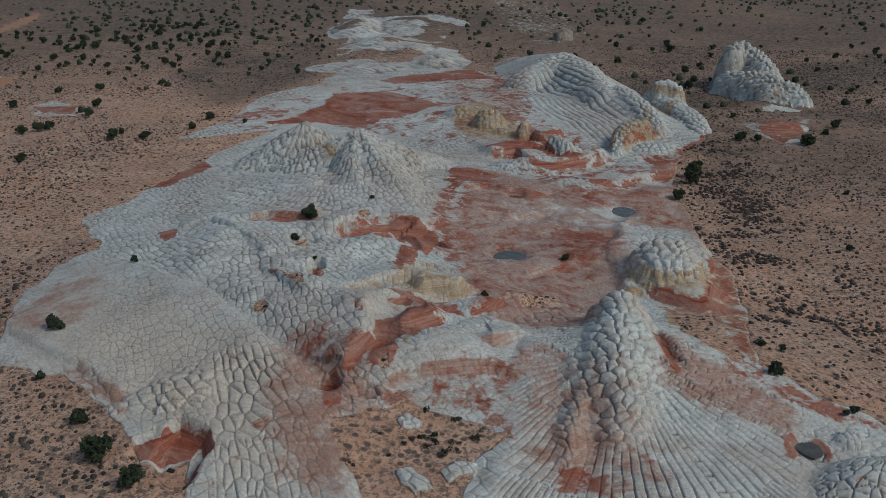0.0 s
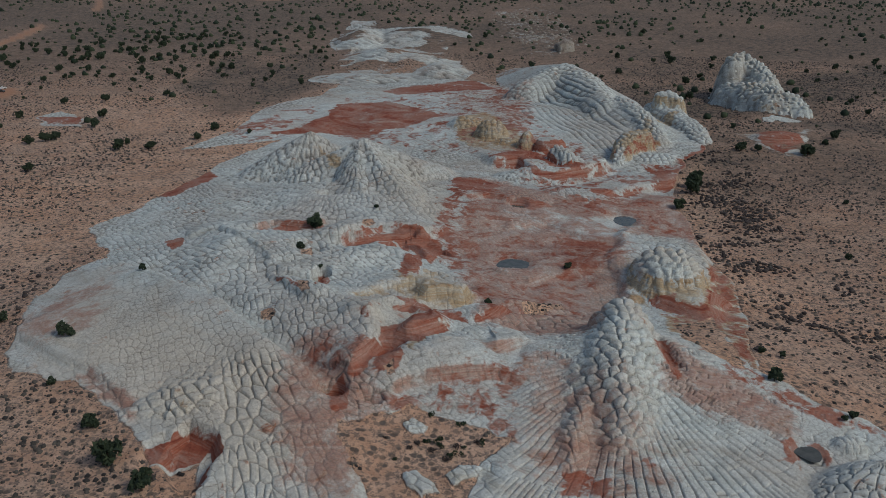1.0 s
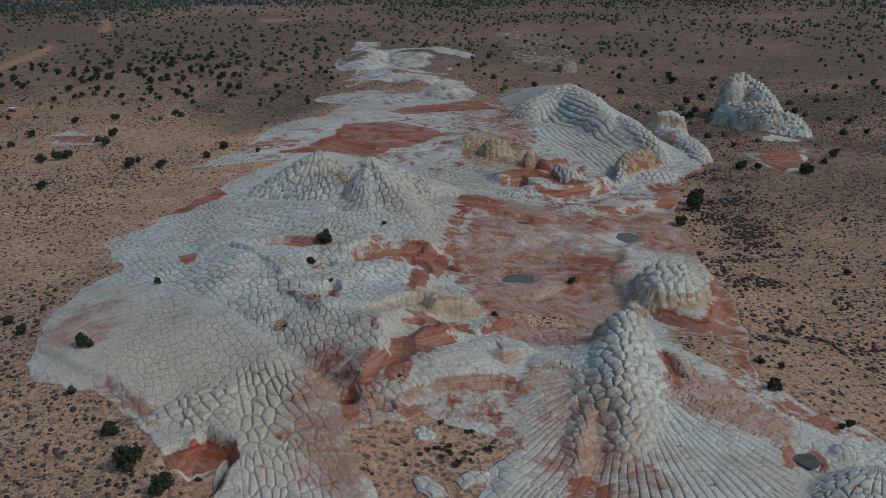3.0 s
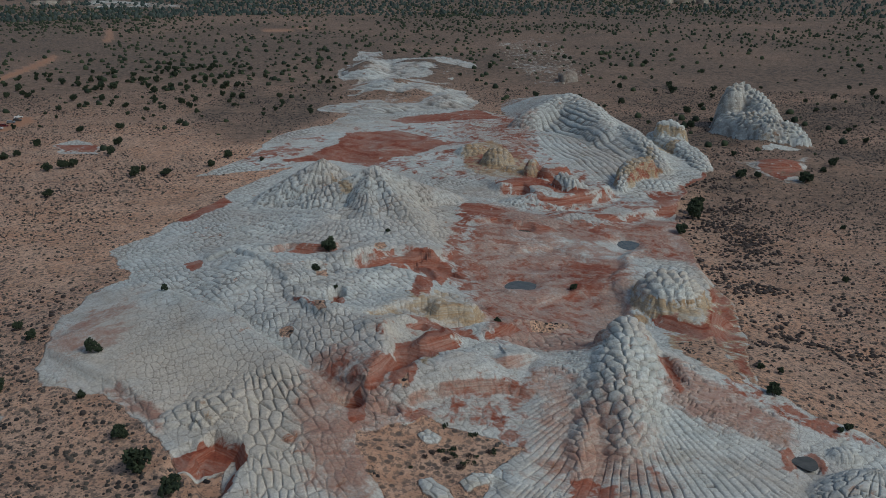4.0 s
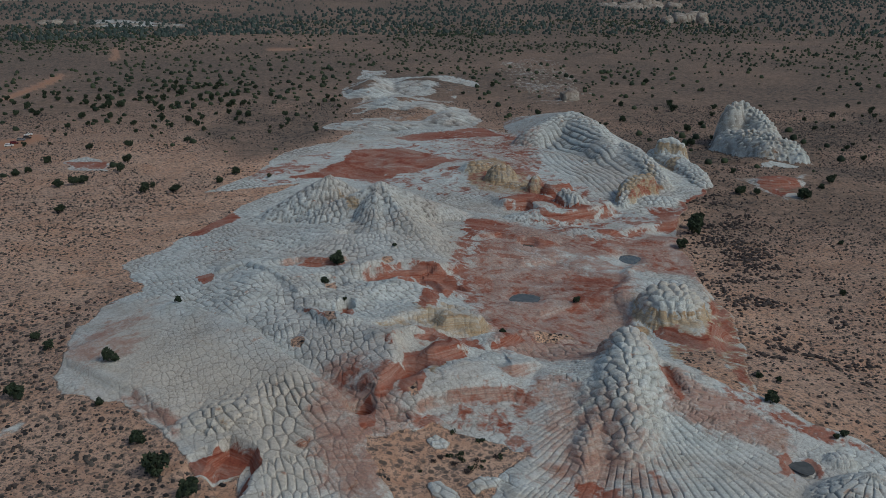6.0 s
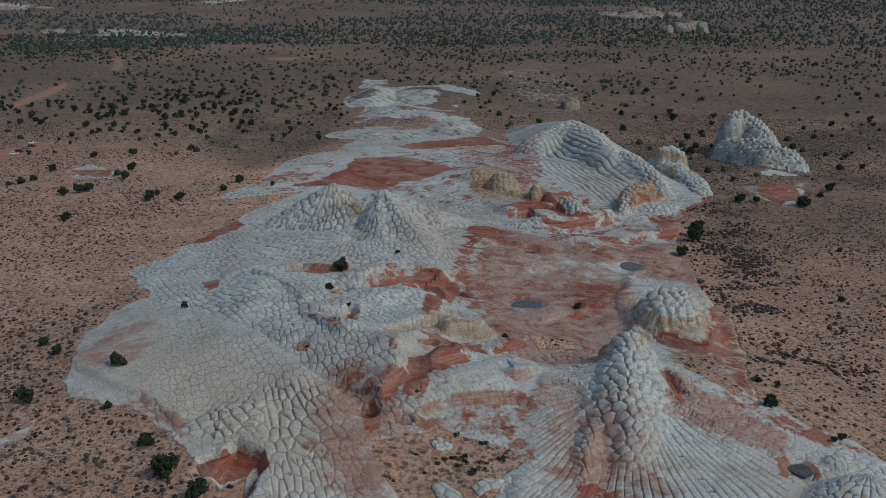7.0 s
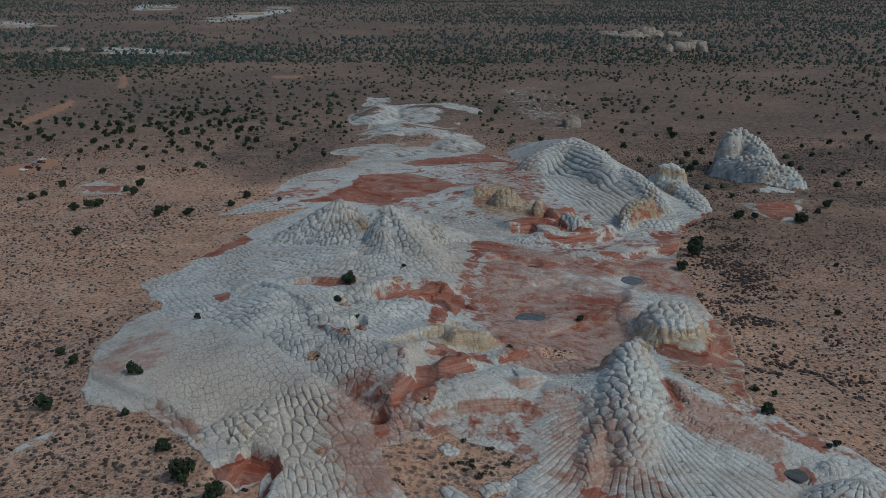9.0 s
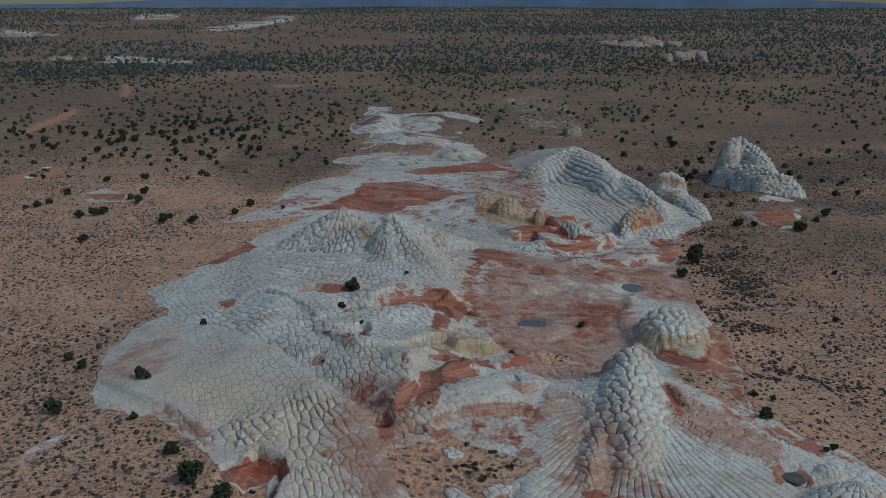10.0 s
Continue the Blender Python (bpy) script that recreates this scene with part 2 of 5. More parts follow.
def rim(points, left, right):
    """A crest (or, with negative sizes, a trough) along a line, falling off over so many metres to its left and right."""
    at, far, side, size, run = along_line(points, 2.5 * max(left, right))
    H[at] += size * np.exp(-((far / np.where(side > 0, left, right)) ** 2))


def scarp(outline, rise, soft):
    """A terrace with a steep edge."""
    np.add(H, rise * inside(outline, WX, WY, soft), out=H)


owner = np.full(X.shape, -1)
block = np.zeros(X.shape, np.int64)
NAMES = []
fields = []


def fanned(dx, dy, wide, long_, ray):
    """Strips that ray out and fork each time their width has doubled."""
    d = np.hypot(dx, dy)
    fork = np.floor(np.log2(np.maximum(d + 1.5 * waves(dx, dy, 5.0, 77, 2), 0.6 * ray) / ray)) + 1
    return np.arctan2(dy, dx) * np.round(ray * 2.0 ** fork * 0.75 * 2 * math.pi / wide) / (2 * math.pi) + 37 * fork, d / long_


def mound(name, x, y, top, foot, along, across, turn=0.0, p=2.0, k=0.8, cell=None, wobble=0.14):
    """A knoll laid over the land, blending over k metres. cell: width, length and depth of its blocks, and how far out they keep that width
    where they ray out from the top (0: they run across)."""
    at = near_to(x, y, 1.7 * max(along, across))
    c, s = math.cos(radians(turn)), math.sin(radians(turn))
    dx, dy, h = X[at] - x, Y[at] - y, H[at]
    u, v = dx * c + dy * s, dy * c - dx * s
    d = np.hypot(u / along, v / across) * (1 + wobble * waves(X[at], Y[at], 0.5 * (along + across), 31 + len(fields), 3))
    z = np.where(d > 1.6, -99, foot + (top - foot) * (1 - d ** p))
    if wobble > 0.25:
        z = z + wobble * 0.42 * (top - foot) * waves(X[at], Y[at], 0.7 * (along + across), 131 + len(fields), 3)
    diff = z - h
    H[at] = np.where(diff > k, z, np.where(diff > -k, h + (diff + k) ** 2 / (4 * k), h))
    if name not in NAMES:
        NAMES.append(name)
    mine = owner[at]
    mine[diff > -0.3 * k] = NAMES.index(name)
    owner[at] = mine
    if cell:
        wide, long_, deep, ray, *loaf = cell
        if ray:
            a, b = fanned(dx, dy, wide, long_, ray)
            b = b + (top - z) / long_
        else:
            g = radians(loaf[1] if len(loaf) > 1 else 0.0)
            a, b = (u * math.cos(g) + (v + z) * math.sin(g)) / wide, ((v + z) * math.cos(g) - u * math.sin(g)) / long_
        fields.append((at, smooth(-k, k, diff), a, b, deep, loaf[0] if loaf else 0.5, 0))


def rays(x, y, outline, soft, wide, long_, deep, ray, loaf=0.2, netted=False):
    """Strips that ray out from a place, within an outline, without raising the land."""
    w = inside(outline, X, Y, soft)
    at = np.nonzero(w > 0.01)
    fields.append((at, w[at], *fanned(X[at] - x, Y[at] - y, wide, long_, ray), deep, loaf, 0 if netted else long_ / wide))


def ridge(name, crest, fall, p=1.6, k=0.8, cell=None, wobble=0.12):
    """A rock laid over the land along a crest of (x, y, top, half width); it has dropped by fall metres at its half width.
    cell: width, length and depth of its blocks, how rounded they are, and the way they run in degrees."""
    c = np.array(crest, float)
    reach = 1.7 * c[:, 3].max()
    lo, hi = c[:, :2].min(0) - reach, c[:, :2].max(0) + reach
    at = np.nonzero((X > lo[0]) & (X < hi[0]) & (Y > lo[1]) & (Y < hi[1]))
    x, y, h = X[at], Y[at], H[at]
    best, top = np.full(x.shape, 9.0), np.full(x.shape, -99.0)
    for (ax, ay, az, aw), (bx, by, bz, bw) in zip(c, c[1:]):
        ex, ey = bx - ax, by - ay
        t = np.clip(((x - ax) * ex + (y - ay) * ey) / (ex * ex + ey * ey), 0, 1)
        d = np.hypot(x - ax - t * ex, y - ay - t * ey) / (aw + t * (bw - aw))
        closer = d < best
        best, top = np.where(closer, d, best), np.where(closer, az + t * (bz - az), top)
    d = best * (1 + wobble * waves(x, y, 8.0, 231 + len(fields), 3))
    z = np.where(d > 1.6, -99, top - fall * d ** p + wobble * 2.5 * waves(x, y, 9.0, 331 + len(fields), 3))
    diff = z - h
    H[at] = np.where(diff > k, z, np.where(diff > -k, h + (diff + k) ** 2 / (4 * k), h))
    if name not in NAMES:
        NAMES.append(name)
    mine = owner[at]
    mine[diff > -0.3 * k] = NAMES.index(name)
    owner[at] = mine
    if cell:
        wide, long_, deep, loaf, grain = cell
        g = radians(grain)
        fields.append((at, smooth(-k, k, diff), (x * math.cos(g) + (y + z) * math.sin(g)) / wide, ((y + z) * math.cos(g) - x * math.sin(g)) / long_, deep, loaf, 0))


def strips(outline, soft, wide, long_, deep, loaf, grain, bend=0.0):
    """Strips of one grain within an outline, with staggered cross joints; they bend by so many metres."""
    w = inside(outline, X, Y, soft)
    at = np.nonzero(w > 0.01)
    g, u, v = radians(grain), X[at], Y[at] + H[at]
    u = u + bend * waves(u, v, 45.0, 71, 2)
    fields.append((at, w[at], (u * math.cos(g) + v * math.sin(g)) / wide, (v * math.cos(g) - u * math.sin(g)) / long_, deep, loaf, long_ / wide))


# --- broad forms
swell(-34.6, 222.5, 62, 46, 0, 7.5, 3)
swell(-61.2, 261.9, 60, 45, 0, 3.0)
swell(-31.1, 307.3, 60, 45, 0, 6.5, 2.5)
swell(-62.3, 203.4, 32, 26, 20, 2.5)
swell(-31.3, 164.9, 30, 26, 0, 4.0)
swell(8.2, 197.3, 40, 26, 0, 6.0, 3)
swell(31.8, 162.7, 56, 34, 0, 5.0, 3)
swell(-24.8, 488.4, 120, 90, 0, 4.0, 3)
swell(48.4, 419.7, 62, 66, 0, 5.0, 3)
swell(52.4, 259.7, 30, 26, 0, 4.0)
swell(30.2, 321.6, 46, 40, 0, 3.0)
swell(151.0, 428.7, 40, 40, 0, 4.0)
outer = np.exp(-(np.hypot((X - 5) / 95, (Y - 330) / 230) ** 6))
H += outer * (1.3 * waves(X, Y, 28, 24, 3) + 0.75 * waves(X, Y, 11, 25, 2) + 1.5 * (0.28 - np.abs(waves(X + 0.5 * Y, Y, 24, 26, 3))))

# --- ledges, crests and gullies of the platform
# the long crest above the pale slope, with the groove behind it
rim([(-84.7, 245.0, 1), (-68.9, 229.1, 1.6), (-54.6, 211.0, 2.2), (-44.5, 200.6, 2.4), (-34.7, 187.5, 3.2), (-25.9, 180.3, 1.0)], 1.8, 9.0)
rim([(-72.0, 240.5, -1), (-56.9, 221.1, -2.4), (-44.7, 208.2, -3.2), (-32.9, 191.9, -3.2), (-24.6, 183.2, -2.4), (-18.9, 173.4, -1.5)], 4.5, 2.8)
# crest lines of the middle slab
rim([(-65.0, 272.4, 1), (-57.3, 258.8, 1.5), (-54.9, 239.4, 1.2), (-58.7, 229.1, 0.8)], 5.0, 6.0)
rim([(-42.4, 236.6, 1), (-34.7, 223.8, 1.4), (-25.1, 212.2, 1.6), (-19.2, 205.8, 1.4), (-14.9, 199.8, 1.5)], 4.5, 5.5)
rim([(-45.0, 234.4, -1.4), (-37.4, 227.3, -2), (-32.2, 225.7, -1.5), (-27.5, 222.5, -0.6)], 2.4, 2.4)
rim([(-27.6, 236.6, 0.8), (-22.4, 245.9, 1.4), (-15.1, 253.8, 1.4), (-10.2, 247.0, 1), (-8.3, 236.3, 1.2)], 5.0, 6.0)
rim([(-46.3, 261.0, 0.8), (-35.9, 255.8, 0.6), (-27.2, 265.3, 1.2)], 4.0, 6.0)
rim([(-55.5, 266.8, -0.9), (-46.4, 272.4, -1.6), (-36.3, 272.4, -1.6), (-28.7, 281.2, -0.8)], 2.6, 2.6)
# the red ledge under the twin peaks' apron
rim([(-28.8, 255.8, -0.6), (-23.9, 264.1, -2), (-14.3, 268.4, -2.6), (-5.1, 268.3, -2.6), (-1.0, 264.8, -1.5)], 1.3, 4.0)
rim([(-11.0, 247.6, -0.8), (-9.2, 240.7, -1.6), (-2.4, 239.6, -1.6), (5.8, 233.8, -1)], 2.0, 4.0)
rim([(-15.1, 225.2, 0.9), (-6.5, 225.9, 1.3), (2.0, 225.2, 1.3), (6.3, 223.9, 0.8)], 3.0, 3.0)
# gully below the orange wall, running up to the basin
scarp([(-14.2, 188.2), (-13.5, 202.0), (-12.5, 207.6), (-6.2, 213.2), (3.3, 217.6), (13.0, 217.6), (27.0, 218.8), (35.6, 221.5), (32.1, 215.9), (18.2, 213.3), (9.9, 209.8), (0.5, 206.3), (-6.5, 198.8), (-7.5, 190.6), (-10.0, 183.7), (-12.7, 184.0)], -2.2, 2.6)
scarp([(-12.7, 166.0), (-10.6, 178.9), (-5.4, 178.9), (4.0, 178.9), (11.3, 183.3), (17.0, 188.0), (17.6, 181.1), (14.8, 166.2), (10.0, 159.0), (4.9, 131.6), (-10.5, 131.5), (-13.2, 157.2), (-18.4, 167.1)], -1.4, 3.5)
# small ledges: which way they face, how high, how far back the tread runs, and the colour of the riser
RISERS = []


def ledge(points, drop, reach, riser=1.2, stain=""):
    """A tread that ends in a steep riser; the high side lies to the left of the line's way."""
    at, far, side, size, run = along_line(points, 2.5 * reach)
    d = far * side
    ends = smooth(0, 4, run) * smooth(0, 4, run.max() - run)
    H[at] += drop * ends * np.exp(-((np.maximum(d, 0) / reach) ** 2)) * smooth(-riser, riser, d) - 0.25 * drop * ends * np.exp(-(((d + 2 * riser) / (2 * riser)) ** 2))
    if stain:
        RISERS.append((at, stain, (0.55 + 0.45 * smooth(-0.3, 0.2, waves(X[at], Y[at], 6, 66, 3))) * ends * smooth(-1.9 * riser, -0.9 * riser, d) * smooth(0.9 * riser, 0.2 * riser, d)))


ledge([(-28.7, 256.4, 1), (-24.3, 265.5, 1), (-17.4, 274.1, 1), (-9.8, 273.5, 1), (-4.7, 269.4, 1)], 2.4, 11, 1.2, "red")
ledge([(-18.1, 258.3, 1), (-11.3, 268.8, 1), (-6.2, 260.2, 1), (-3.9, 251.5, 1)], 1.3, 6, 1.0, "red")
ledge([(-18.7, 177.4, 1), (-16.2, 178.9, 1), (-13.7, 185.9, 1), (-12.3, 191.0, 1), (-7.0, 190.8, 1), (-0.3, 195.8, 1), (3.7, 200.0, 1)], 2.2, 8, 1.4, "red")
ledge([(-10.1, 172.2, 1), (-5.4, 176.5, 1), (-0.3, 178.2, 1), (5.5, 179.6, 1), (11.9, 180.4, 1), (18.6, 176.7, 1)], 1.4, 9, 1.0, "pink")
ledge([(7.9, 188.5, 1), (11.7, 186.9, 1), (16.7, 190.4, 1), (20.3, 192.1, 1)], 1.2, 7, 1.0, "pink")
ledge([(-8.1, 222.2, 1), (-3.8, 216.2, 1), (0.3, 216.6, 1), (5.3, 217.0, 1), (7.7, 224.4, 1)], 2.4, 7, 1.3, "gold")
ledge([(-21.8, 212.7, 1), (-14.3, 221.9, 1), (-7.4, 223.8, 1), (-1.1, 220.7, 1)], 1.0, 8, 0.9, "gold")
ledge([(-13.4, 207.4, 1), (-7.7, 209.9, 1), (-0.3, 198.3, 1)], 1.0, 6, 0.9, "red")
ledge([(5.7, 199.5, 1), (12.6, 205.2, 1), (21.7, 218.8, 1), (31.3, 213.8, 1)], 1.2, 8, 1.0, "red")
ledge([(-44.1, 233.3, 1), (-37.0, 220.3, 1), (-30.2, 210.8, 1), (-25.0, 207.7, 1)], 1.2, 8, 1.0)
ledge([(-54.2, 270.7, 1), (-48.3, 278.0, 1), (-41.0, 274.2, 1), (-32.9, 280.4, 1)], 1.2, 7, 1.0, "pink")
ledge([(15.5, 364.7, 1), (26.7, 368.7, 1), (33.7, 348.2, 1), (41.0, 347.5, 1), (52.1, 355.4, 1), (62.8, 369.1, 1)], 3.4, 12, 1.8, "red")
ledge([(46.0, 329.7, 1), (55.1, 330.0, 1), (67.0, 340.3, 1), (80.6, 346.3, 1), (100.5, 376.8, 1)], 1.8, 10, 1.6, "red")
ledge([(4.9, 309.1, 1), (14.6, 316.4, 1), (22.0, 311.4, 1), (33.9, 307.6, 1)], 1.2, 9, 1.4, "red")
ledge([(17.8, 287.2, 1), (31.5, 292.1, 1), (42.7, 282.0, 1), (52.7, 275.7, 1)], 1.0, 9, 1.2, "pink")
ledge([(12.0, 251.0, 1), (22.2, 242.2, 1), (36.9, 250.7, 1), (47.9, 252.3, 1)], 0.9, 9, 1.2, "pink")
ledge([(-97.1, 207.5, 1), (-81.1, 193.0, 1), (-66.1, 180.6, 1), (-58.2, 171.5, 1)], 1.0, 10, 1.0)
ledge([(-72.7, 265.3, 1), (-63.3, 268.4, 1), (-52.2, 253.4, 1), (-41.6, 236.2, 1)], 1.2, 9, 1.0, "")
ledge([(-23.0, 198.1, 1), (-17.3, 197.7, 1), (-12.8, 195.2, 1)], 1.2, 7, 1.0, "red")
# pits
swell(-20.4, 175.2, 2.6, 2.6, 0, -4.0, 4)
swell(-12.8, 171.5, 2.4, 1.8, 0, -1.8, 4)
swell(-29.5, 230.7, 2.1, 3.6, 0, -4.6, 6)
swell(-33.1, 226.1, 4.2, 2.2, -20, -2.2, 4)
swell(-35.1, 251.3, 4.0, 4.2, 20, -2.2, 4)
swell(-38.6, 210.3, 2.0, 2.0, 0, -0.9, 3)
swell(-36.9, 309.4, 4.0, 4.5, 0, -1.6, 3)
swell(-21.2, 272.5, 3.0, 2.6, 0, -1.2, 3)
swell(21.0, 206.4, 4.0, 2.6, 0, -1.2, 3)
swell(18.1, 202.1, 4.5, 2.6, 0, -1.0, 3)
HOLLOWS = [(56.9, 304.6, 4.2), (19.1, 256.5, 4.6), (23.5, 309.3, 2.8), (65.1, 159.1, 2.3), (-36.9, 309.4, 2.6)]
for hollow in HOLLOWS:
    swell(hollow[0], hollow[1], hollow[2] * 1.15, hollow[2] * 1.5, 0, -1.5, 4)
# slope east of the boss and the cone down to the plain
scarp([(54.2, 289.4), (68.5, 298.5), (75.1, 283.7), (72.1, 253.1), (64.5, 235.7), (54.0, 227.7), (46.0, 231.6), (44.9, 257.7)], 2.0, 2.0)
rim([(45.6, 201.8, 1.5), (48.9, 193.0, 2), (55.4, 188.6, 2), (62.1, 181.8, 1.5), (68.6, 176.1, 1.2), (78.1, 176.3, 1), (83.8, 167.7, 1)], 6.0, 9.0)

# --- strips and plates that fan out over the slopes
rays(35.5, 182.9, [(15.4, 184.1), (24.9, 200.0), (40.5, 204.2), (46.8, 195.4), (58.4, 186.5), (77.1, 174.2), (73.2, 166.7), (64.8, 164.8), (61.3, 147.9), (54.9, 134.3), (6.7, 130.9), (13.3, 160.7)], 3.0, 1.5, 3.8, 0.8, 10.0, 0.5)
rays(-110.3, 325.8, [(-84.2, 232.9), (-73.8, 231.2), (-44.6, 201.3), (-26.1, 181.7), (-21.7, 167.8), (-10.7, 133.8), (-37.1, 133.6), (-58.2, 170.2), (-73.4, 192.2)], 4.0, 2.0, 2.8, 0.24, 60.0, 0.2, True)
rays(-28.5, 347.0, [(-67.7, 284.5), (-83.7, 359.1), (-56.9, 386.4), (-24.2, 381.0), (-1.2, 333.5), (2.5, 294.6), (-7.8, 274.9), (-35.3, 278.2)], 4.0, 2.2, 4.2, 0.7, 10.0, 0.6, True)
rays(-58.7, 293.7, [(-56.9, 221.1), (-50.6, 248.8), (-35.7, 230.7), (-13.8, 203.2), (-12.8, 186.8), (-24.6, 183.9)], 3.0, 2.1, 3.4, 0.5, 40.0, 0.5, True)

# --- knolls
# the tall cone and its shoulders
mound("cone_knoll", 36.0, 187.6, 16.2, 3.6, 34, 44, 80, 0.62, 2.0, None, 0.08)
ridge("cone_knoll", [(38.0, 196.5, 18.0, 6.0), (36.8, 188.0, 16.8, 7.0), (35.0, 180.0, 15.4, 8.0), (33.6, 173.0, 13.8, 8.5), (32.0, 163.5, 9.2, 8.0)], 5.0, 1.8, 2.0, (2.4, 3.0, 1.0, 0.85, 8), 0.16)
ridge("cone_knoll", [(31.0, 184.0, 11.6, 4.5), (27.0, 179.5, 10.8, 5.0), (24.0, 171.0, 7.0, 4.0)], 3.5, 1.6, 1.0, (2.4, 3.0, 0.8, 0.8, 20), 0.16)
ridge("cone_knoll", [(27.0, 168.0, 9.0, 4.0), (24.8, 161.5, 7.8, 4.5), (23.0, 154.0, 4.6, 4.0)], 3.0, 1.6, 1.2, (1.9, 2.8, 0.8, 0.9, 8), 0.16)
rim([(32.3, 167.8, 1), (36.2, 164.2, 1.2), (39.7, 154.8, 1), (41.5, 144.4, 0.8)], 5.0, 5.0)
rim([(28.2, 169.9, -0.8), (29.7, 167.8, -1.6), (27.6, 157.1, -1.2), (26.9, 148.5, -0.8)], 3.0, 3.0)
# the blocky brain-like boss
ridge("boss_knoll", [(57.0, 247.0, 6.6, 13), (60.0, 236.0, 6.0, 13), (63.0, 219.0, 3.4, 10), (65.0, 203.0, 0.6, 6)], 7.5, 1.9, 0.9, None, 0.2)
mound("block_boss", 57.6, 243.5, 12.0, 6.0, 9.8, 11.0, 0, 3.0, 0.4, (3.0, 3.2, 1.6, 0, 1.0), 0.07)
# hump over the red alcove
mound("alcove_knoll", -39.7, 181.6, 9.8, 3.0, 24, 17, 20, 1.7, 1.0, (2.0, 3.6, 0.75, 9.0))
ridge("alcove_knoll", [(-57.5, 170.5, 6.2, 5.5), (-50.0, 173.5, 9.0, 7.5), (-43.0, 174.5, 10.0, 8.5)], 4.5, 2.2, 0.7, (2.6, 3.0, 0.8, 0.85, 30), 0.14)
rays(-50.5, 211.0, [(-43.9, 184.4), (-31.4, 181.7), (-23.1, 170.2), (-11.6, 133.8), (-31.1, 133.7), (-38.6, 160.4)], 2.0, 1.9, 4.4, 0.9, 14.0, 0.75, True)
scarp([(-47.2, 154.1), (-47.2, 160.5), (-45.1, 165.4), (-40.4, 161.8), (-39.1, 157.5), (-39.9, 152.6), (-39.9, 147.7), (-42.0, 146.7), (-44.3, 150.2)], -3.4, 1.3)
scarp([(-52.6, 153.3), (-52.3, 160.0), (-49.4, 162.7), (-46.9, 161.4), (-46.0, 153.4), (-48.4, 149.8)], -1.0, 0.9)
# twin peaks
mound("twin_knoll", -49.0, 358.0, 18.6, 8.5, 12, 17, 90, 1.05, 0.8, None, 0.12)
mound("twin_knoll", -28.5, 346.5, 18.6, 8.0, 13, 24, 95, 1.0, 0.8, None, 0.12)
ridge("twin_knoll", [(-28.5, 346.0, 17.5, 6), (-21.0, 326.0, 13.6, 9), (-13.0, 306.0, 10.6, 11), (-7.0, 288.0, 7.6, 11)], 5.0, 1.4, 0.9, None, 0.22)
ridge("twin_knoll", [(-30.0, 344.0, 17.0, 5), (-29.0, 322.0, 12.5, 7), (-25.0, 302.0, 9.5, 8)], 4.0, 1.4, 0.9, None, 0.22)
rays(-49.0, 360.0, [(-66, 345), (-60, 372), (-44, 378), (-39.5, 352), (-41, 330), (-56, 326)], 2.0, 2.3, 3.6, 0.9, 8.0, 0.8, True)
# the long dome
mound("dome_knoll", 62.6, 530.8, 17.0, 3.0, 27, 84, 10, 1.1, 0.9, None, 0.07)
mound("dome_knoll", 78.4, 452.5, 12.0, 2.0, 20, 50, 14, 1.3, 0.9, None, 0.1)
ridge("dome_knoll", [(41.6, 507.7, 13, 10), (52.5, 515.1, 17.5, 12), (61.5, 521.1, 19, 13), (67.9, 507.0, 17.5, 12), (71.8, 477.5, 15, 10), (73.4, 450.9, 12.5, 9)], 6, 1.7, 1.2, (3.4, 4.2, 1.1, 0.8, 38), 0.1)
ridge("dome_knoll", [(73.4, 450.7, 12, 8), (79.7, 457.3, 13.5, 8), (83.8, 438.0, 12.5, 8), (86.9, 420.5, 10, 8), (87.3, 402.8, 7, 7)], 7, 2.4, 0.8, (2.8, 3.4, 1.2, 0.9, 20), 0.14)
ridge("dome_knoll", [(78.8, 392.9, 11.5, 5), (72.9, 389.7, 11, 6), (67.6, 377.9, 8.5, 5), (65.5, 370.3, 5, 4)], 7, 3.2, 0.5, (2.6, 3.2, 1.1, 0.9, 20), 0.16)
# gold-flanked knobs
mound("gold_knoll", 8.5, 428.5, 10, 3.0, 11, 13, 0, 2.0, 0.8, (2.7, 3.2, 1.1, 0, 0.9), 0.16)
mound("gold_knoll", 18.8, 408.7, 12.4, 3.0, 8.5, 10.0, 0, 2.8, 0.5, (2.6, 3.0, 1.2, 0, 0.9), 0.1)
mound("gold_knoll", 24.5, 397.4, 7, 2.0, 9, 9, 0, 2.0, 0.8, (2.4, 3.4, 0.8, 0, 0.8), 0.15)
mound("gold_fin", 32.3, 389.7, 11.5, 2.0, 4.6, 7.5, -20, 2.2, 0.6, (2.2, 2.8, 0.8, 0, 0.8), 0.2)
mound("red_wall_knoll", 41.0, 386.0, 9.6, 0.0, 8, 6, 12, 5.0, 0.3, None, 0.14)
ridge("white_loaf", [(42.7, 370.1, 10.5, 5), (46.5, 364.1, 9.4, 5.5), (52.3, 363.2, 6.5, 4.5)], 7, 3.0, 0.4, (2.3, 2.6, 1.0, 0.9, 10), 0.14)
mound("fan_knoll", 33.8, 352.3, 7.0, 1.0, 12, 24, 100, 1.3, 0.8, (2.1, 4.0, 0.8, 5.0))
mound("fan_knoll", 40.8, 329.3, 4.5, 0.5, 22, 18, 0, 1.8, 0.8, (2.4, 3.2, 0.7, 0))
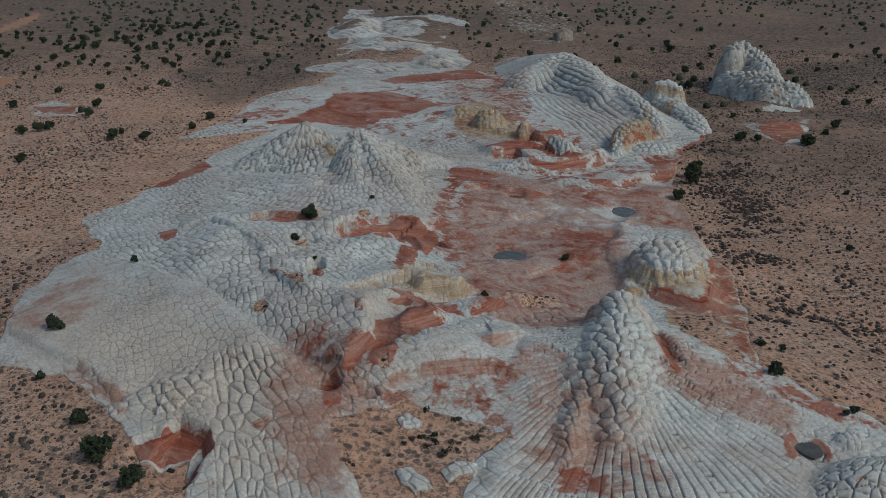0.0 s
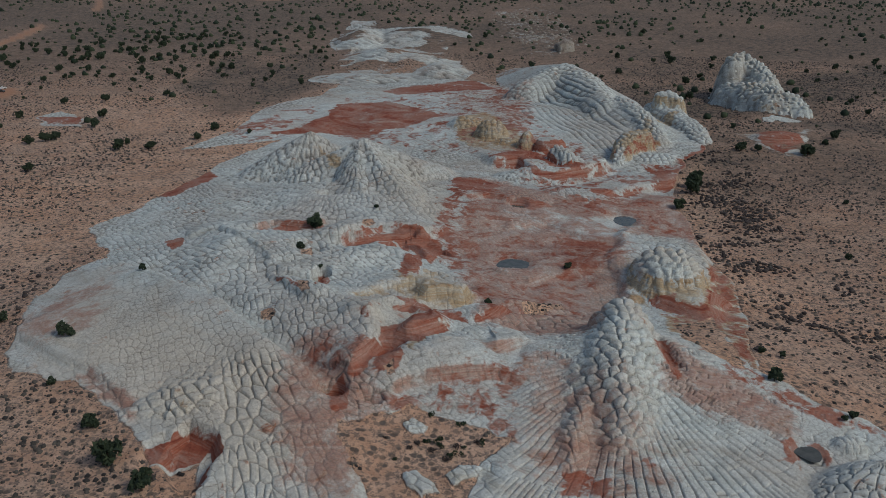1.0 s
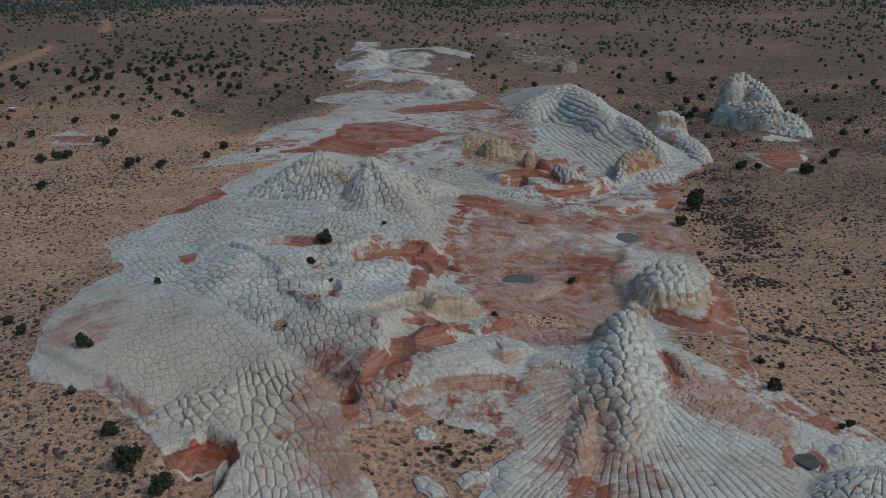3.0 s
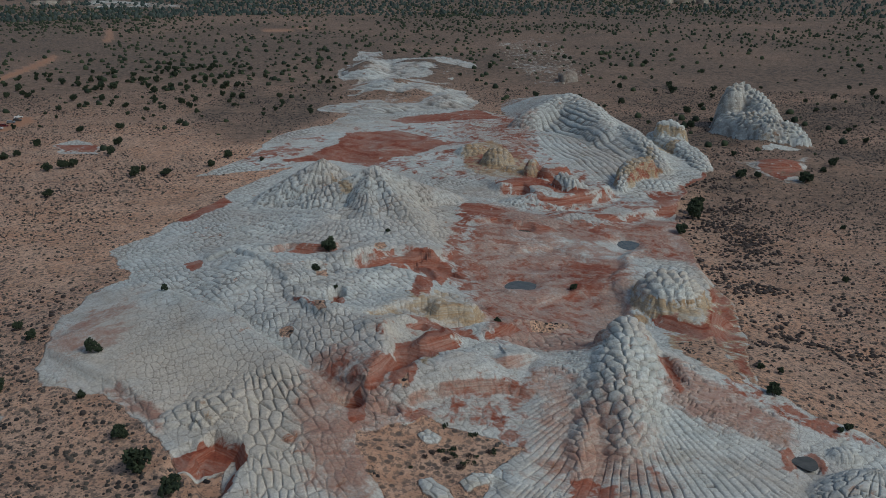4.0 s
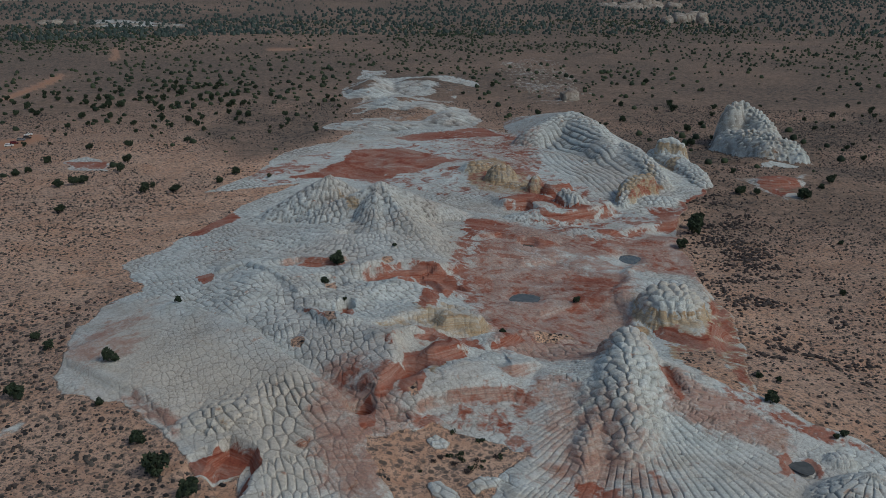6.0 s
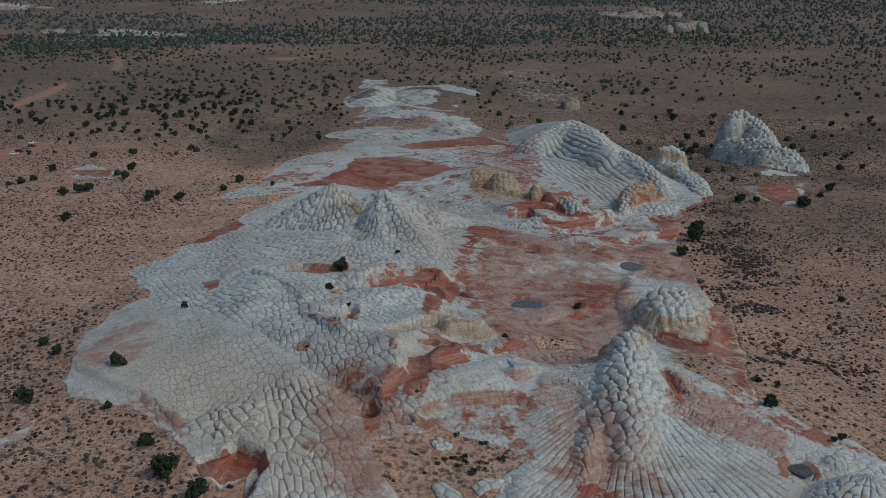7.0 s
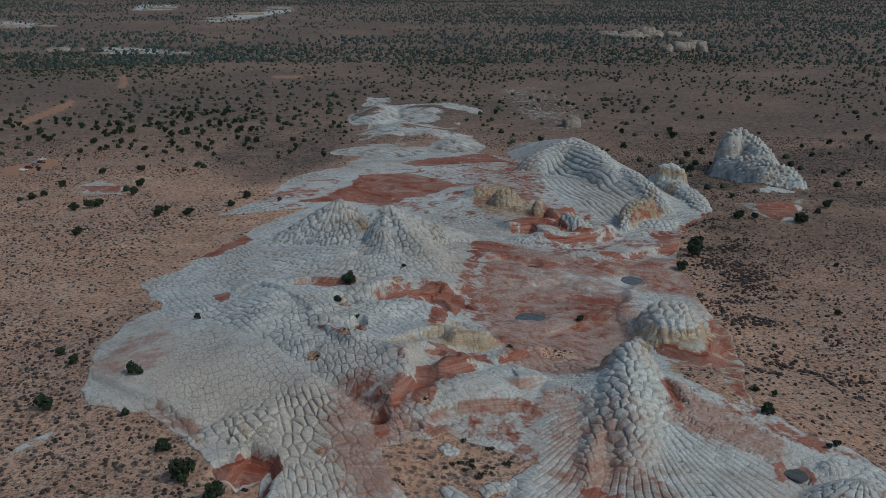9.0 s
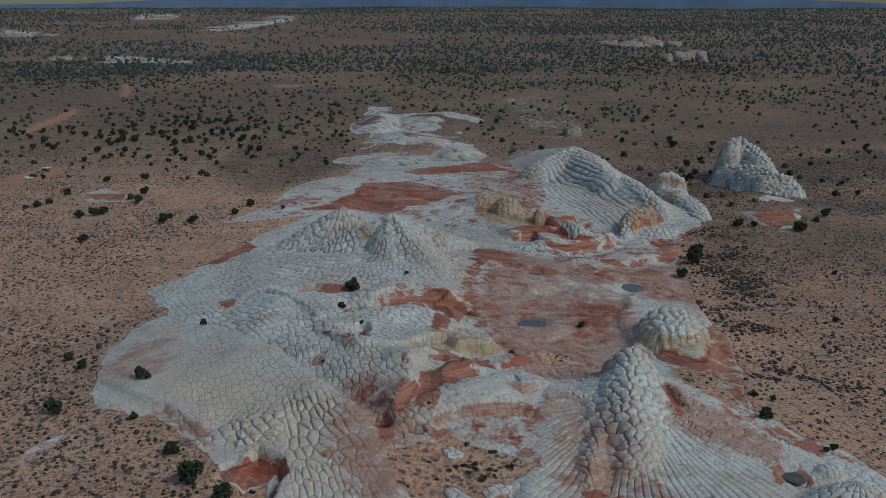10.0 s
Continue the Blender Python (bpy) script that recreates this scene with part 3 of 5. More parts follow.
ridge("capped_knob", [(96.7, 461.3, 9.5, 7), (103.1, 449.5, 9.0, 8), (107.2, 428.9, 6.5, 8), (106.8, 410.8, 4, 7)], 7, 3.0, 0.6, (2.8, 3.6, 1.0, 0.9, 15), 0.16)
ridge("capped_knob", [(99.4, 457.8, 15, 5.5), (102.5, 457.5, 15.6, 6), (105.7, 454.3, 14, 5)], 8, 4.0, 0.4, (2.8, 3.2, 1.3, 0.95, 0), 0.14)
mound("capped_knob", 80.7, 380.1, 4.5, -1.0, 16, 12, 0, 2.8, 0.5, (2.6, 3.2, 0.8, 0, 0.8))
# the detached white rock
mound("crag_foot", 146.7, 466.6, 3.5, 0.5, 20, 13, -25, 1.8, 0.8, (3.0, 3.6, 0.8, 0, 0.8), 0.35)
ridge("white_crag", [(144.4, 511.3, 10.5, 9), (152.6, 499.5, 13, 11), (160.9, 486.7, 12.5, 11), (168.4, 483.0, 10, 10), (171.8, 476.9, 6, 7)], 11, 2.6, 0.6, (3.4, 4.0, 2.6, 1.0, 12), 0.12)
ridge("white_crag", [(149.6, 523.9, 24.5, 9), (155.7, 528.3, 24.5, 11), (160.9, 522.2, 20.5, 12), (163.0, 508.8, 16.5, 11)], 15, 2.0, 0.7, (3.6, 4.2, 2.8, 1.0, 12), 0.1)
mound("red_pedestal", 141.0, 417.0, 5.0, 0.0, 15, 10, 0, 2.6, 0.5, (2.8, 3.2, 0.8, 0))
# rippled rocks at the far end
mound("rippled_knoll", -67.5, 775.8, 8.5, 1.0, 20, 70, 0, 1.2, 1.5, (5.5, 22.0, 2.6, 0, 0.8, 55))
mound("rippled_knoll", -43.1, 668.7, 7.0, 1.0, 26, 60, 0, 1.2, 1.5, (5.5, 20.0, 2.4, 0, 0.75, 55))
mound("rippled_knoll", -24.9, 647.8, 6.0, 1.0, 28, 48, 0, 1.3, 1.2, (5.5, 20.0, 2.4, 0, 0.75, 55))
mound("rippled_knoll", -25.0, 800.9, 5.5, 1.0, 34, 60, 0, 1.3, 1.2, (5.0, 18.0, 2.2, 0, 0.75, 55))
mound("rippled_knoll", -5.0, 606.7, 6.5, 1.0, 18, 42, 0, 1.3, 1.0, (5.0, 18.0, 2.2, 0, 0.75, 55))
mound("rippled_knoll", -45.4, 570.8, 5.0, 1.0, 36, 34, 0, 1.3, 1.2, (5.0, 16.0, 2.0, 0, 0.75, 55))
strips([(26.4, 444.8), (45.8, 504.5), (58.0, 508.9), (67.7, 492.1), (71.7, 451.3), (81.8, 433.2), (72.0, 394.8), (66.8, 385.1), (57.6, 392.9), (48.2, 415.8), (39.5, 428.7)], 4.0, 3.0, 7.0, 0.9, 0.7, -167, 8.0)
# low knolls beside the round pool
mound("pool_knoll", 73.8, 149.0, 7.5, 1.5, 13, 9, 0, 1.5, 0.8, (1.7, 3.4, 0.7, 5.0))
mound("pool_knoll", 73.3, 161.6, 5.0, 1.5, 4.5, 3.5, 0, 2.5, 0.5, (1.6, 2.4, 0.6, 0))
swell(65.1, 159.1, 3.0, 3.8, 0, -0.6, 6)
# red slit in the cone's flank
rim([(44.7, 193.0, -1.6), (45.8, 187.7, -2.4), (46.6, 182.7, -2), (47.7, 180.2, -1)], 1.4, 1.8)

# --- stains
# --- where bare rock lies
OUTCROP = [(-37.3, 134.5), (-42.3, 156.5), (-49.3, 153.4), (-52.2, 158.6), (-57.5, 166.2), (-64.9, 174.0), (-71.4, 181.6), (-87.0, 186.0), (-92.6, 195.4), (-97.1, 226.2), (-96.0, 248.3), (-90.3, 255.2), (-107.8, 289.9), (-97.3, 307.0), (-95.8, 322.5), (-87.7, 376.1), (-70.5, 411.8), (-108.9, 397.0), (-93.6, 428.6), (-87.1, 480.9), (-64.9, 510.2), (-58.7, 552.7), (-60.4, 624.1), (-79.5, 698.2), (-88.0, 821.0), (-87.8, 921.0), (-54.7, 897.5), (-20.7, 779.2), (-2.7, 762.9), (2.2, 662.3), (6.4, 583.1), (30.4, 553.8), (43.3, 514.5), (57.6, 508.8), (77.6, 482.3), (89.4, 439.8), (109.3, 444.5), (115.5, 439.1), (107.6, 401.7), (93.6, 381.6), (81.6, 346.8), (78.1, 325.4), (78.1, 308.1), (73.6, 274.1), (76.2, 251.7), (74.9, 235.3), (66.6, 200.1), (64.5, 184.9), (69.2, 179.1)]
BY_POOL = [(64.5, 184.9), (69.2, 179.1), (76.6, 173.5), (81.1, 167.5), (84.8, 160.5), (79.5, 139.0), (-37.3, 134.5), (-42.3, 156.5), (11.0, 179.2), (47.7, 188.5)]
SAND_BOWL = [(-18.2, 165.8), (-12.7, 165.9), (-6.3, 170.5), (-0.6, 168.9), (4.9, 166.4), (10.1, 161.6), (12.8, 161.0), (8.2, 153.3), (6.2, 147.0), (4.2, 136.5), (-10.8, 135.5), (-11.5, 145.9), (-13.9, 155.2), (-17.1, 159.8)]
rock = np.maximum(inside(OUTCROP, WX, WY, 1.2), inside(BY_POOL, WX, WY, 1.2))
rock = np.maximum(rock, 0.62 * inside([(124.9, 426.0), (147.3, 418.0), (166.0, 442.5), (147.5, 403.0), (144.9, 388.0), (134.3, 391.3), (127.0, 406.9)], WX, WY, 4.0))
rock = np.maximum(rock, 1.0 * np.isin(owner, [NAMES.index(k) for k in ("dome_knoll", "capped_knob", "white_crag", "rippled_knoll", "boss_knoll", "block_boss", "red_pedestal")]))
rock = np.maximum(rock, 0.9 * inside([(-197.7, 470.5), (-188.8, 484.7), (-170.3, 464.4), (-167.0, 446.9), (-183.9, 448.8)], WX, WY, 2.0))
rock = np.maximum(rock, 0.7 * smooth(0.05, 0.25, waves(X, Y, 9, 19, 3)) * (owner == NAMES.index("crag_foot")))
rock *= 1 - inside(SAND_BOWL, WX, WY, 1.0)
rock *= 1 - 0.8 * inside([(54.0, 215.4), (63.2, 219.3), (62.7, 198.1), (61.5, 184.1), (56.0, 187.1), (51.0, 194.6)], WX, WY, 1.5)
for boulder in ([(-6.2, 152.2), (-3.2, 152.4), (-0.6, 149.1), (0.9, 144.7), (-2.5, 144.6), (-5.1, 148.4)], [(2.1, 150.8), (4.6, 152.7), (8.1, 150.8), (6.5, 148.9), (2.9, 147.5)], [(-7.2, 164.5), (-4.5, 166.2), (-1.2, 164.3), (-2.8, 162.3), (-6.0, 161.9)]):
    rock = np.maximum(rock, inside(boulder, WX, WY, 0.5))
    scarp(boulder, 1.0, 0.9)

rock *= 1 - 0.8 * smooth(520, 640, rings)[:, None] * smooth(-0.12, 0.2, waves(X, Y, 26, 27, 4)) * smooth(130, 100, np.abs(X))

# --- red beds, golden beds, a pink blush, sand; and where the rock is smooth
red, gold, pink, calm, warm = (np.zeros_like(X) for _ in range(5))
sand = 1 - rock


def bed(field, outline, soft=1.5, amount=1.0):
    np.maximum(field, amount * inside(outline, WX, WY, soft), out=field)


bed(red, [(2.9, 339.0), (19.8, 348.4), (26.1, 319.9), (22.9, 301.2), (31.3, 283.2), (43.9, 279.6), (53.3, 265.6), (44.8, 253.3), (36.9, 240.3), (35.5, 220.1), (20.6, 210.0), (12.1, 202.1), (7.1, 207.4), (4.3, 237.3), (-0.9, 255.4), (-10.6, 257.8), (-19.1, 266.4), (-26.8, 260.2), (-25.6, 264.8), (-14.6, 275.3), (-2.7, 273.3), (3.4, 291.0), (1.7, 315.0)], 4.0, 0.42)
bed(red, [(-78.5, 422.4), (-63.9, 435.8), (-55.8, 456.6), (-53.4, 485.8), (-30.9, 494.5), (-0.3, 454.2), (-11.9, 435.5), (-29.1, 420.2), (-52.0, 422.4)], 2.5)
bed(red, [(-35.9, 526.7), (-14.9, 550.7), (14.8, 577.1), (29.6, 538.3), (7.4, 529.0), (-25.9, 511.1)], 2.5, 0.85)
bed(red, [(-98.0, 323.2), (-99.3, 342.9), (-89.6, 364.7), (-83.2, 353.5), (-89.3, 320.4)], 1.5)
bed(red, [(-52.1, 152.5), (-52.2, 158.6), (-47.0, 161.6), (-44.3, 164.0), (-39.0, 159.7), (-41.5, 160.0), (-42.4, 156.8)], 0.7)
bed(red, [(-13.4, 177.3), (-12.3, 189.3), (-13.2, 194.1), (-8.4, 198.8), (-0.7, 198.4), (4.3, 197.2), (-3.1, 187.1), (-9.2, 188.8), (-7.1, 180.1), (-9.8, 175.6)], 1.0, 0.9)
bed(red, [(-12.6, 163.8), (-9.7, 172.9), (-0.7, 176.6), (14.6, 180.9), (16.5, 174.7), (14.0, 162.8), (10.1, 161.6), (6.0, 166.7), (-0.6, 169.2), (-9.5, 167.1)], 3.5, 0.55)
bed(red, [(16.5, 369.7), (28.3, 381.1), (38.3, 378.4), (35.8, 389.7), (47.4, 410.7), (44.6, 364.1), (52.7, 358.6), (45.2, 350.3), (34.1, 368.5), (27.3, 366.0)], 1.5)
bed(red, [(53.4, 225.4), (58.3, 225.5), (65.9, 231.3), (73.7, 249.5), (74.9, 243.8), (69.9, 217.2), (63.8, 184.5), (56.5, 198.8), (52.6, 212.6)], 1.5, 0.6)
bed(red, [(52.2, 189.1), (58.8, 188.7), (63.8, 184.5), (69.1, 178.6), (76.4, 172.8), (82.7, 165.8), (81.4, 162.7), (73.6, 168.2), (66.0, 172.7), (58.6, 179.0)], 1.5, 0.6)
bed(gold, [(52.3, 223.8), (60.6, 226.2), (73.7, 245.3), (71.9, 230.1), (62.7, 202.5), (53.4, 196.6), (50.0, 203.8)], 2.0, 0.9)
for field, amount in ((red, 0.6), (gold, 0.8)):
    bed(field, [(75.6, 271.0), (76.2, 251.7), (75.2, 235.4), (67.3, 200.5), (64.7, 184.4), (60.3, 191.8), (65.9, 228.4), (64.3, 230.3)], 1.5, amount)
bed(red, [(64.6, 162.8), (68.1, 162.0), (69.6, 159.4), (66.9, 155.2), (67.5, 160.0)], 0.8, 0.8)
bed(red, [(44.9, 192.5), (47.3, 190.9), (47.8, 180.0), (45.9, 176.9), (45.7, 187.2)], 0.6)
bed(red, [(-77.7, 266.4), (-73.8, 268.0), (-70.3, 260.2), (-73.0, 253.9)], 0.6, 0.9)
bed(red, [(-53.4, 270.0), (-46.9, 275.6), (-35.1, 276.7), (-29.8, 274.8), (-39.7, 272.4), (-49.7, 262.1)], 0.7, 0.75)
bed(red, [(-30.9, 233.2), (-28.4, 233.4), (-26.9, 225.0), (-28.0, 215.0)], 0.5, 0.9)
bed(red, [(-41.4, 230.0), (-33.8, 217.9), (-28.9, 211.7), (-35.0, 216.1)], 0.6, 0.7)
bed(red, [(-27.0, 189.2), (-22.8, 190.8), (-17.9, 190.2), (-13.9, 185.3), (-13.9, 177.3), (-19.4, 179.4), (-24.3, 181.3)], 2.0, 0.55)
bed(red, [(-22.1, 177.0), (-18.6, 176.9), (-17.3, 168.1), (-20.0, 167.8)], 0.5, 0.9)
bed(red, [(20.9, 152.1), (24.1, 153.6), (28.3, 150.7), (27.2, 146.6), (20.3, 146.5)], 1.0, 0.8)
bed(red, [(33.3, 153.5), (36.7, 155.2), (37.8, 152.7), (34.9, 150.7)], 0.8, 0.6)
bed(red, [(45.7, 328.6), (59.0, 342.9), (59.5, 321.2), (45.8, 307.0), (39.0, 313.1)], 1.5, 0.55)
bed(red, [(74.7, 372.2), (85.8, 372.3), (107.5, 406.3), (107.2, 399.1), (92.3, 376.0), (80.9, 343.4), (77.1, 340.0)], 1.5, 0.75)
bed(red, [(132.4, 425.7), (151.5, 430.4), (148.7, 403.1), (135.5, 395.1), (129.9, 408.5)], 1.5, 0.85)
bed(red, [(-196.3, 470.5), (-174.2, 471.7), (-168.9, 452.2), (-185.9, 454.1)], 1.5, 0.8)
bed(red, [(146.0, 546.7), (149.7, 537.9), (148.0, 528.3), (145.2, 535.2)], 1.5, 0.7)
bed(red, [(20.6, 657.4), (46.1, 511.4), (44.1, 487.4), (22.9, 528.2)], 3, 0.45)
bed(red, [(61.6, 162.0), (64.2, 163.3), (64.9, 161.2), (61.8, 155.1), (60.9, 156.9)], 0.8, 0.7)
bed(red, [(52.3, 223.8), (60.6, 226.2), (73.7, 245.3), (72.0, 224.2), (64.1, 187.6), (56.9, 181.7), (52.0, 190.9), (50.0, 203.8)], 2.0, 0.45)
bed(red, [(-62.1, 423.1), (-49.3, 503.7), (29.6, 538.3), (47.7, 413.0), (35.0, 379.5), (-1.4, 389.6), (-25.5, 402.3)], 8, 0.42)
bed(red, [(17.0, 384.2), (50.0, 412.2), (67.9, 358.7), (80.1, 354.4), (65.0, 309.0), (43.2, 301.1), (23.7, 343.9)], 5, 0.45)
bed(red, [(-97.8, 424.0), (-79.3, 468.1), (-59.1, 485.9), (-62.1, 423.1), (-81.5, 404.5)], 4, 0.4)
bed(red, [(-22.2, 212.0), (-6.0, 206.2), (-10.6, 192.2), (-20.8, 195.2)], 4, 0.35)
bed(red, [(1.8, 332.4), (17.7, 347.6), (19.6, 325.9), (10.0, 303.3), (4.1, 275.4), (7.0, 252.9), (-0.9, 255.4), (-6.0, 268.7), (-1.1, 290.1)], 2.5, 0.6)
bed(red, [(-26.9, 260.7), (-17.8, 272.5), (-5.2, 273.4), (-1.0, 267.1), (-5.8, 258.2), (-14.3, 268.4), (-23.2, 255.6)], 1.2, 1.0)
bed(red, [(34.0, 284.2), (44.0, 280.8), (53.7, 267.8), (41.5, 262.6), (34.2, 270.7)], 2.0, 0.7)
bed(pink, [(-30.8, 194.4), (-20.8, 195.2), (-12.2, 177.4), (-9.3, 164.3), (-14.3, 144.7), (-24.7, 148.3), (-29.4, 168.0)], 5, 0.8)
bed(pink, [(-98.7, 215.5), (-80.1, 232.9), (-72.6, 199.6), (-86.2, 193.8)], 5, 0.6)
bed(pink, [(-72.4, 182.7), (-57.1, 166.7), (-57.6, 172.7), (-70.5, 184.4)], 2, 0.8)
bed(pink, [(45.9, 191.4), (53.7, 182.8), (66.3, 169.9), (64.0, 162.7), (48.8, 167.2), (42.2, 172.8)], 4, 0.9)
bed(pink, [(11.5, 351.1), (56.0, 311.9), (48.6, 240.4), (31.5, 194.3), (9.5, 200.7), (2.4, 270.5)], 6, 1.0)
bed(pink, [(15.6, 178.6), (27.0, 177.5), (40.2, 162.3), (38.9, 146.0), (15.2, 145.8)], 8, 0.6)
bed(pink, [(18.7, 185.8), (25.0, 188.9), (22.6, 166.5), (16.1, 153.4), (14.0, 167.7)], 7, 0.75)
bed(pink, [(15.1, 570.1), (45.3, 535.7), (40.0, 434.6), (13.4, 406.5), (-1.3, 488.9)], 9, 0.5)
bed(pink, [(53.1, 323.5), (70.9, 339.5), (83.4, 335.5), (81.2, 305.1), (74.0, 260.6), (70.7, 280.0), (60.4, 284.7), (51.0, 280.3), (46.7, 298.5)], 4, 0.9)
bed(red, [(53.1, 323.5), (70.9, 339.5), (83.4, 335.5), (81.2, 305.1), (74.0, 260.6), (70.7, 280.0), (60.4, 284.7), (51.0, 280.3), (46.7, 298.5)], 5, 0.4)
bed(pink, [(88.6, 375.1), (110.0, 406.3), (115.2, 398.5), (80.0, 325.4)], 3, 1.0)
bed(gold, [(6.3, 442.1), (19.8, 452.2), (35.9, 391.4), (34.0, 381.3), (21.5, 380.8), (6.8, 395.6), (3.3, 403.3)], 2, 0.8)
bed(gold, [(64.5, 378.7), (71.3, 394.4), (86.7, 425.1), (84.7, 396.0), (70.9, 376.3)], 2, 0.8)
bed(gold, [(50.3, 257.6), (48.2, 233.8), (53.5, 226.7), (64.3, 230.3), (73.1, 261.6), (70.4, 244.4), (56.1, 225.2), (47.4, 232.1), (47.3, 247.1)], 1.5, 0.75)
bed(gold, [(93.1, 445.5), (107.3, 445.0), (106.5, 443.4), (91.2, 428.5)], 1.5, 0.8)
bed(gold, [(-43.8, 353.8), (-35.6, 339.4), (-36.1, 335.0), (-40.9, 336.2)], 1.5, 0.8)
bed(gold, [(-17.3, 217.9), (-12.3, 227.8), (-2.5, 252.9), (6.2, 222.3), (7.1, 205.5), (-0.8, 211.6), (-11.5, 210.7)], 3, 0.5)
bed(red, [(0.8, 345.1), (13.3, 342.5), (20.0, 333.7), (14.4, 318.9), (4.7, 320.2)], 1.5, 1.0)
bed(red, [(29.3, 255.6), (38.3, 263.5), (49.1, 260.4), (39.6, 249.0), (31.4, 245.6)], 2.0, 0.65)
bed(red, [(-5.2, 272.5), (-1.0, 270.3), (0.7, 263.7), (-2.5, 248.5), (-6.5, 253.3)], 1.2, 0.9)
bed(red, [(-10.6, 251.5), (-6.6, 258.6), (-4.8, 245.9), (-7.9, 224.1), (-10.3, 241.7)], 1.0, 0.8)
bed(red, [(-11.6, 213.7), (-2.2, 214.3), (5.7, 202.7), (8.1, 198.2), (-0.7, 200.1)], 1.2, 0.8)
bed(red, [(23.7, 312.9), (34.4, 315.0), (34.7, 308.6), (24.8, 302.4)], 1.5, 0.8)
bed(red, [(-12.4, 262.2), (-10.1, 268.6), (-9.4, 260.7), (-11.3, 255.8)], 0.6, 0.9)
bed(gold, [(-8.5, 185.0), (-2.0, 192.0), (5.6, 200.7), (3.0, 194.2), (-5.4, 182.7)], 1.5, 0.7)
bed(gold, [(-51.4, 167.2), (-47.0, 177.4), (-40.3, 172.8), (-38.0, 160.2), (-46.4, 163.5)], 4, 0.2)
bed(gold, [(150.8, 512.2), (159.8, 468.0), (162.1, 457.0), (147.6, 473.8)], 4, 0.32)
bed(warm, [(-85.8, 239.4), (-63.2, 212.0), (-40.7, 191.9), (-18.7, 177.6), (-8.1, 146.6), (-37.6, 145.8), (-50.5, 161.2), (-62.7, 173.3), (-86.7, 197.9), (-87.8, 223.6)], 12, 0.9)
bed(warm, [(-21.3, 208.1), (-0.5, 247.6), (7.9, 222.1), (-2.8, 192.8), (-13.4, 185.2)], 6, 0.8)
bed(warm, [(-22.9, 335.2), (-0.8, 340.6), (4.6, 283.3), (-5.9, 285.2), (-19.0, 302.5)], 6, 0.7)
bed(warm, [(21.5, 177.0), (34.0, 179.2), (39.7, 171.1), (39.6, 148.9), (19.4, 146.1)], 12, 0.55)
bed(warm, [(48.9, 257.9), (76.3, 270.9), (67.1, 235.2), (45.6, 237.7)], 6, 0.6)
bed(calm, [(-91.6, 188.1), (-98.7, 215.5), (-99.1, 231.4), (-96.5, 254.2), (-80.2, 235.7), (-72.6, 207.5), (-72.5, 195.1), (-71.1, 182.5)], 10)
bed(calm, [(-9.7, 172.4), (-4.2, 181.9), (11.8, 196.0), (22.6, 191.5), (20.3, 179.5), (3.9, 173.2)], 8, 0.75)
bed(calm, [(-22.8, 168.4), (-17.6, 159.6), (-10.3, 143.5), (-18.1, 142.7), (-24.7, 157.2)], 8, 0.8)
for outline in ([(18.1, 298.8), (28.7, 304.7), (43.2, 301.1), (59.6, 310.5), (59.7, 291.0), (48.9, 278.4), (34.0, 284.2), (22.1, 289.0)], [(11.4, 349.1), (23.0, 349.9), (25.8, 343.7), (17.2, 338.1)]):
    red *= 1 - 0.8 * inside(outline, WX, WY, 3.0)
    pink *= 1 - 0.45 * inside(outline, WX, WY, 3.0)
bed(calm, [(27.0, 307.2), (56.0, 311.9), (58.0, 281.6), (47.5, 260.1), (34.6, 289.7)], 8, 0.8)
bed(calm, [(-94.8, 434.3), (-56.8, 519.3), (7.5, 538.8), (25.4, 457.0), (-1.5, 407.6), (-52.6, 356.9)], 10, 0.7)

for name, left in (("gold_knoll", 0.2), ("white_crag", 0.25), ("block_boss", 0.0), ("white_loaf", 0.1), ("dome_knoll", 0.4), ("capped_knob", 0.6), ("twin_knoll", 0.3), ("red_wall_knoll", 0.1)):
    red[owner == NAMES.index(name)] *= left
# fresh faces where the rock has broken off steeply
Hi, Hj = np.gradient(H)
Xi, Xj = np.gradient(X)
Yi, Yj = np.gradient(Y)
det = Xi * Yj - Xj * Yi
det = np.where(np.abs(det) < 1e-9, 1e-9, det)
slope_x, slope_y = (Hi * Yj - Hj * Yi) / det, (Xi * Hj - Xj * Hi) / det
steep = np.hypot(slope_x, slope_y)
# beds of the rock, tilted and folded: the colour bands follow them
strata = 0.45 * H + 0.10 * (0.5 * X + 0.35 * Y) + 2.6 * waves(X, Y, 38, 63, 3) + 0.9 * waves(X, Y, 13, 64, 2)
for name, field, low, high, most in (("gold_knoll", gold, 0.9, 1.6, 0.9), ("gold_fin", gold, 0.5, 1.2, 0.9), ("block_boss", gold, 1.8, 2.8, 0.6), ("white_loaf", red, 1.2, 2.2, 0.9), ("dome_knoll", gold, 1.5, 2.4, 0.8), ("capped_knob", gold, 1.4, 2.4, 0.9), ("red_wall_knoll", red, 0.4, 0.9, 1.0)):
    on = owner == NAMES.index(name)
    field[on] = np.maximum(field[on], most * smooth(low, high, steep[on] + 0.5 * waves(X[on], Y[on], 6, 88, 3)))
face = inside([(62.8, 370.3), (68.5, 390.5), (71.8, 394.3), (82.0, 401.7), (89.1, 406.4), (83.9, 390.7), (70.5, 374.0)], WX, WY, 1.5) * smooth(0.6, 1.2, steep)
gold, red = np.maximum(gold, face), np.maximum(red, 0.55 * face)
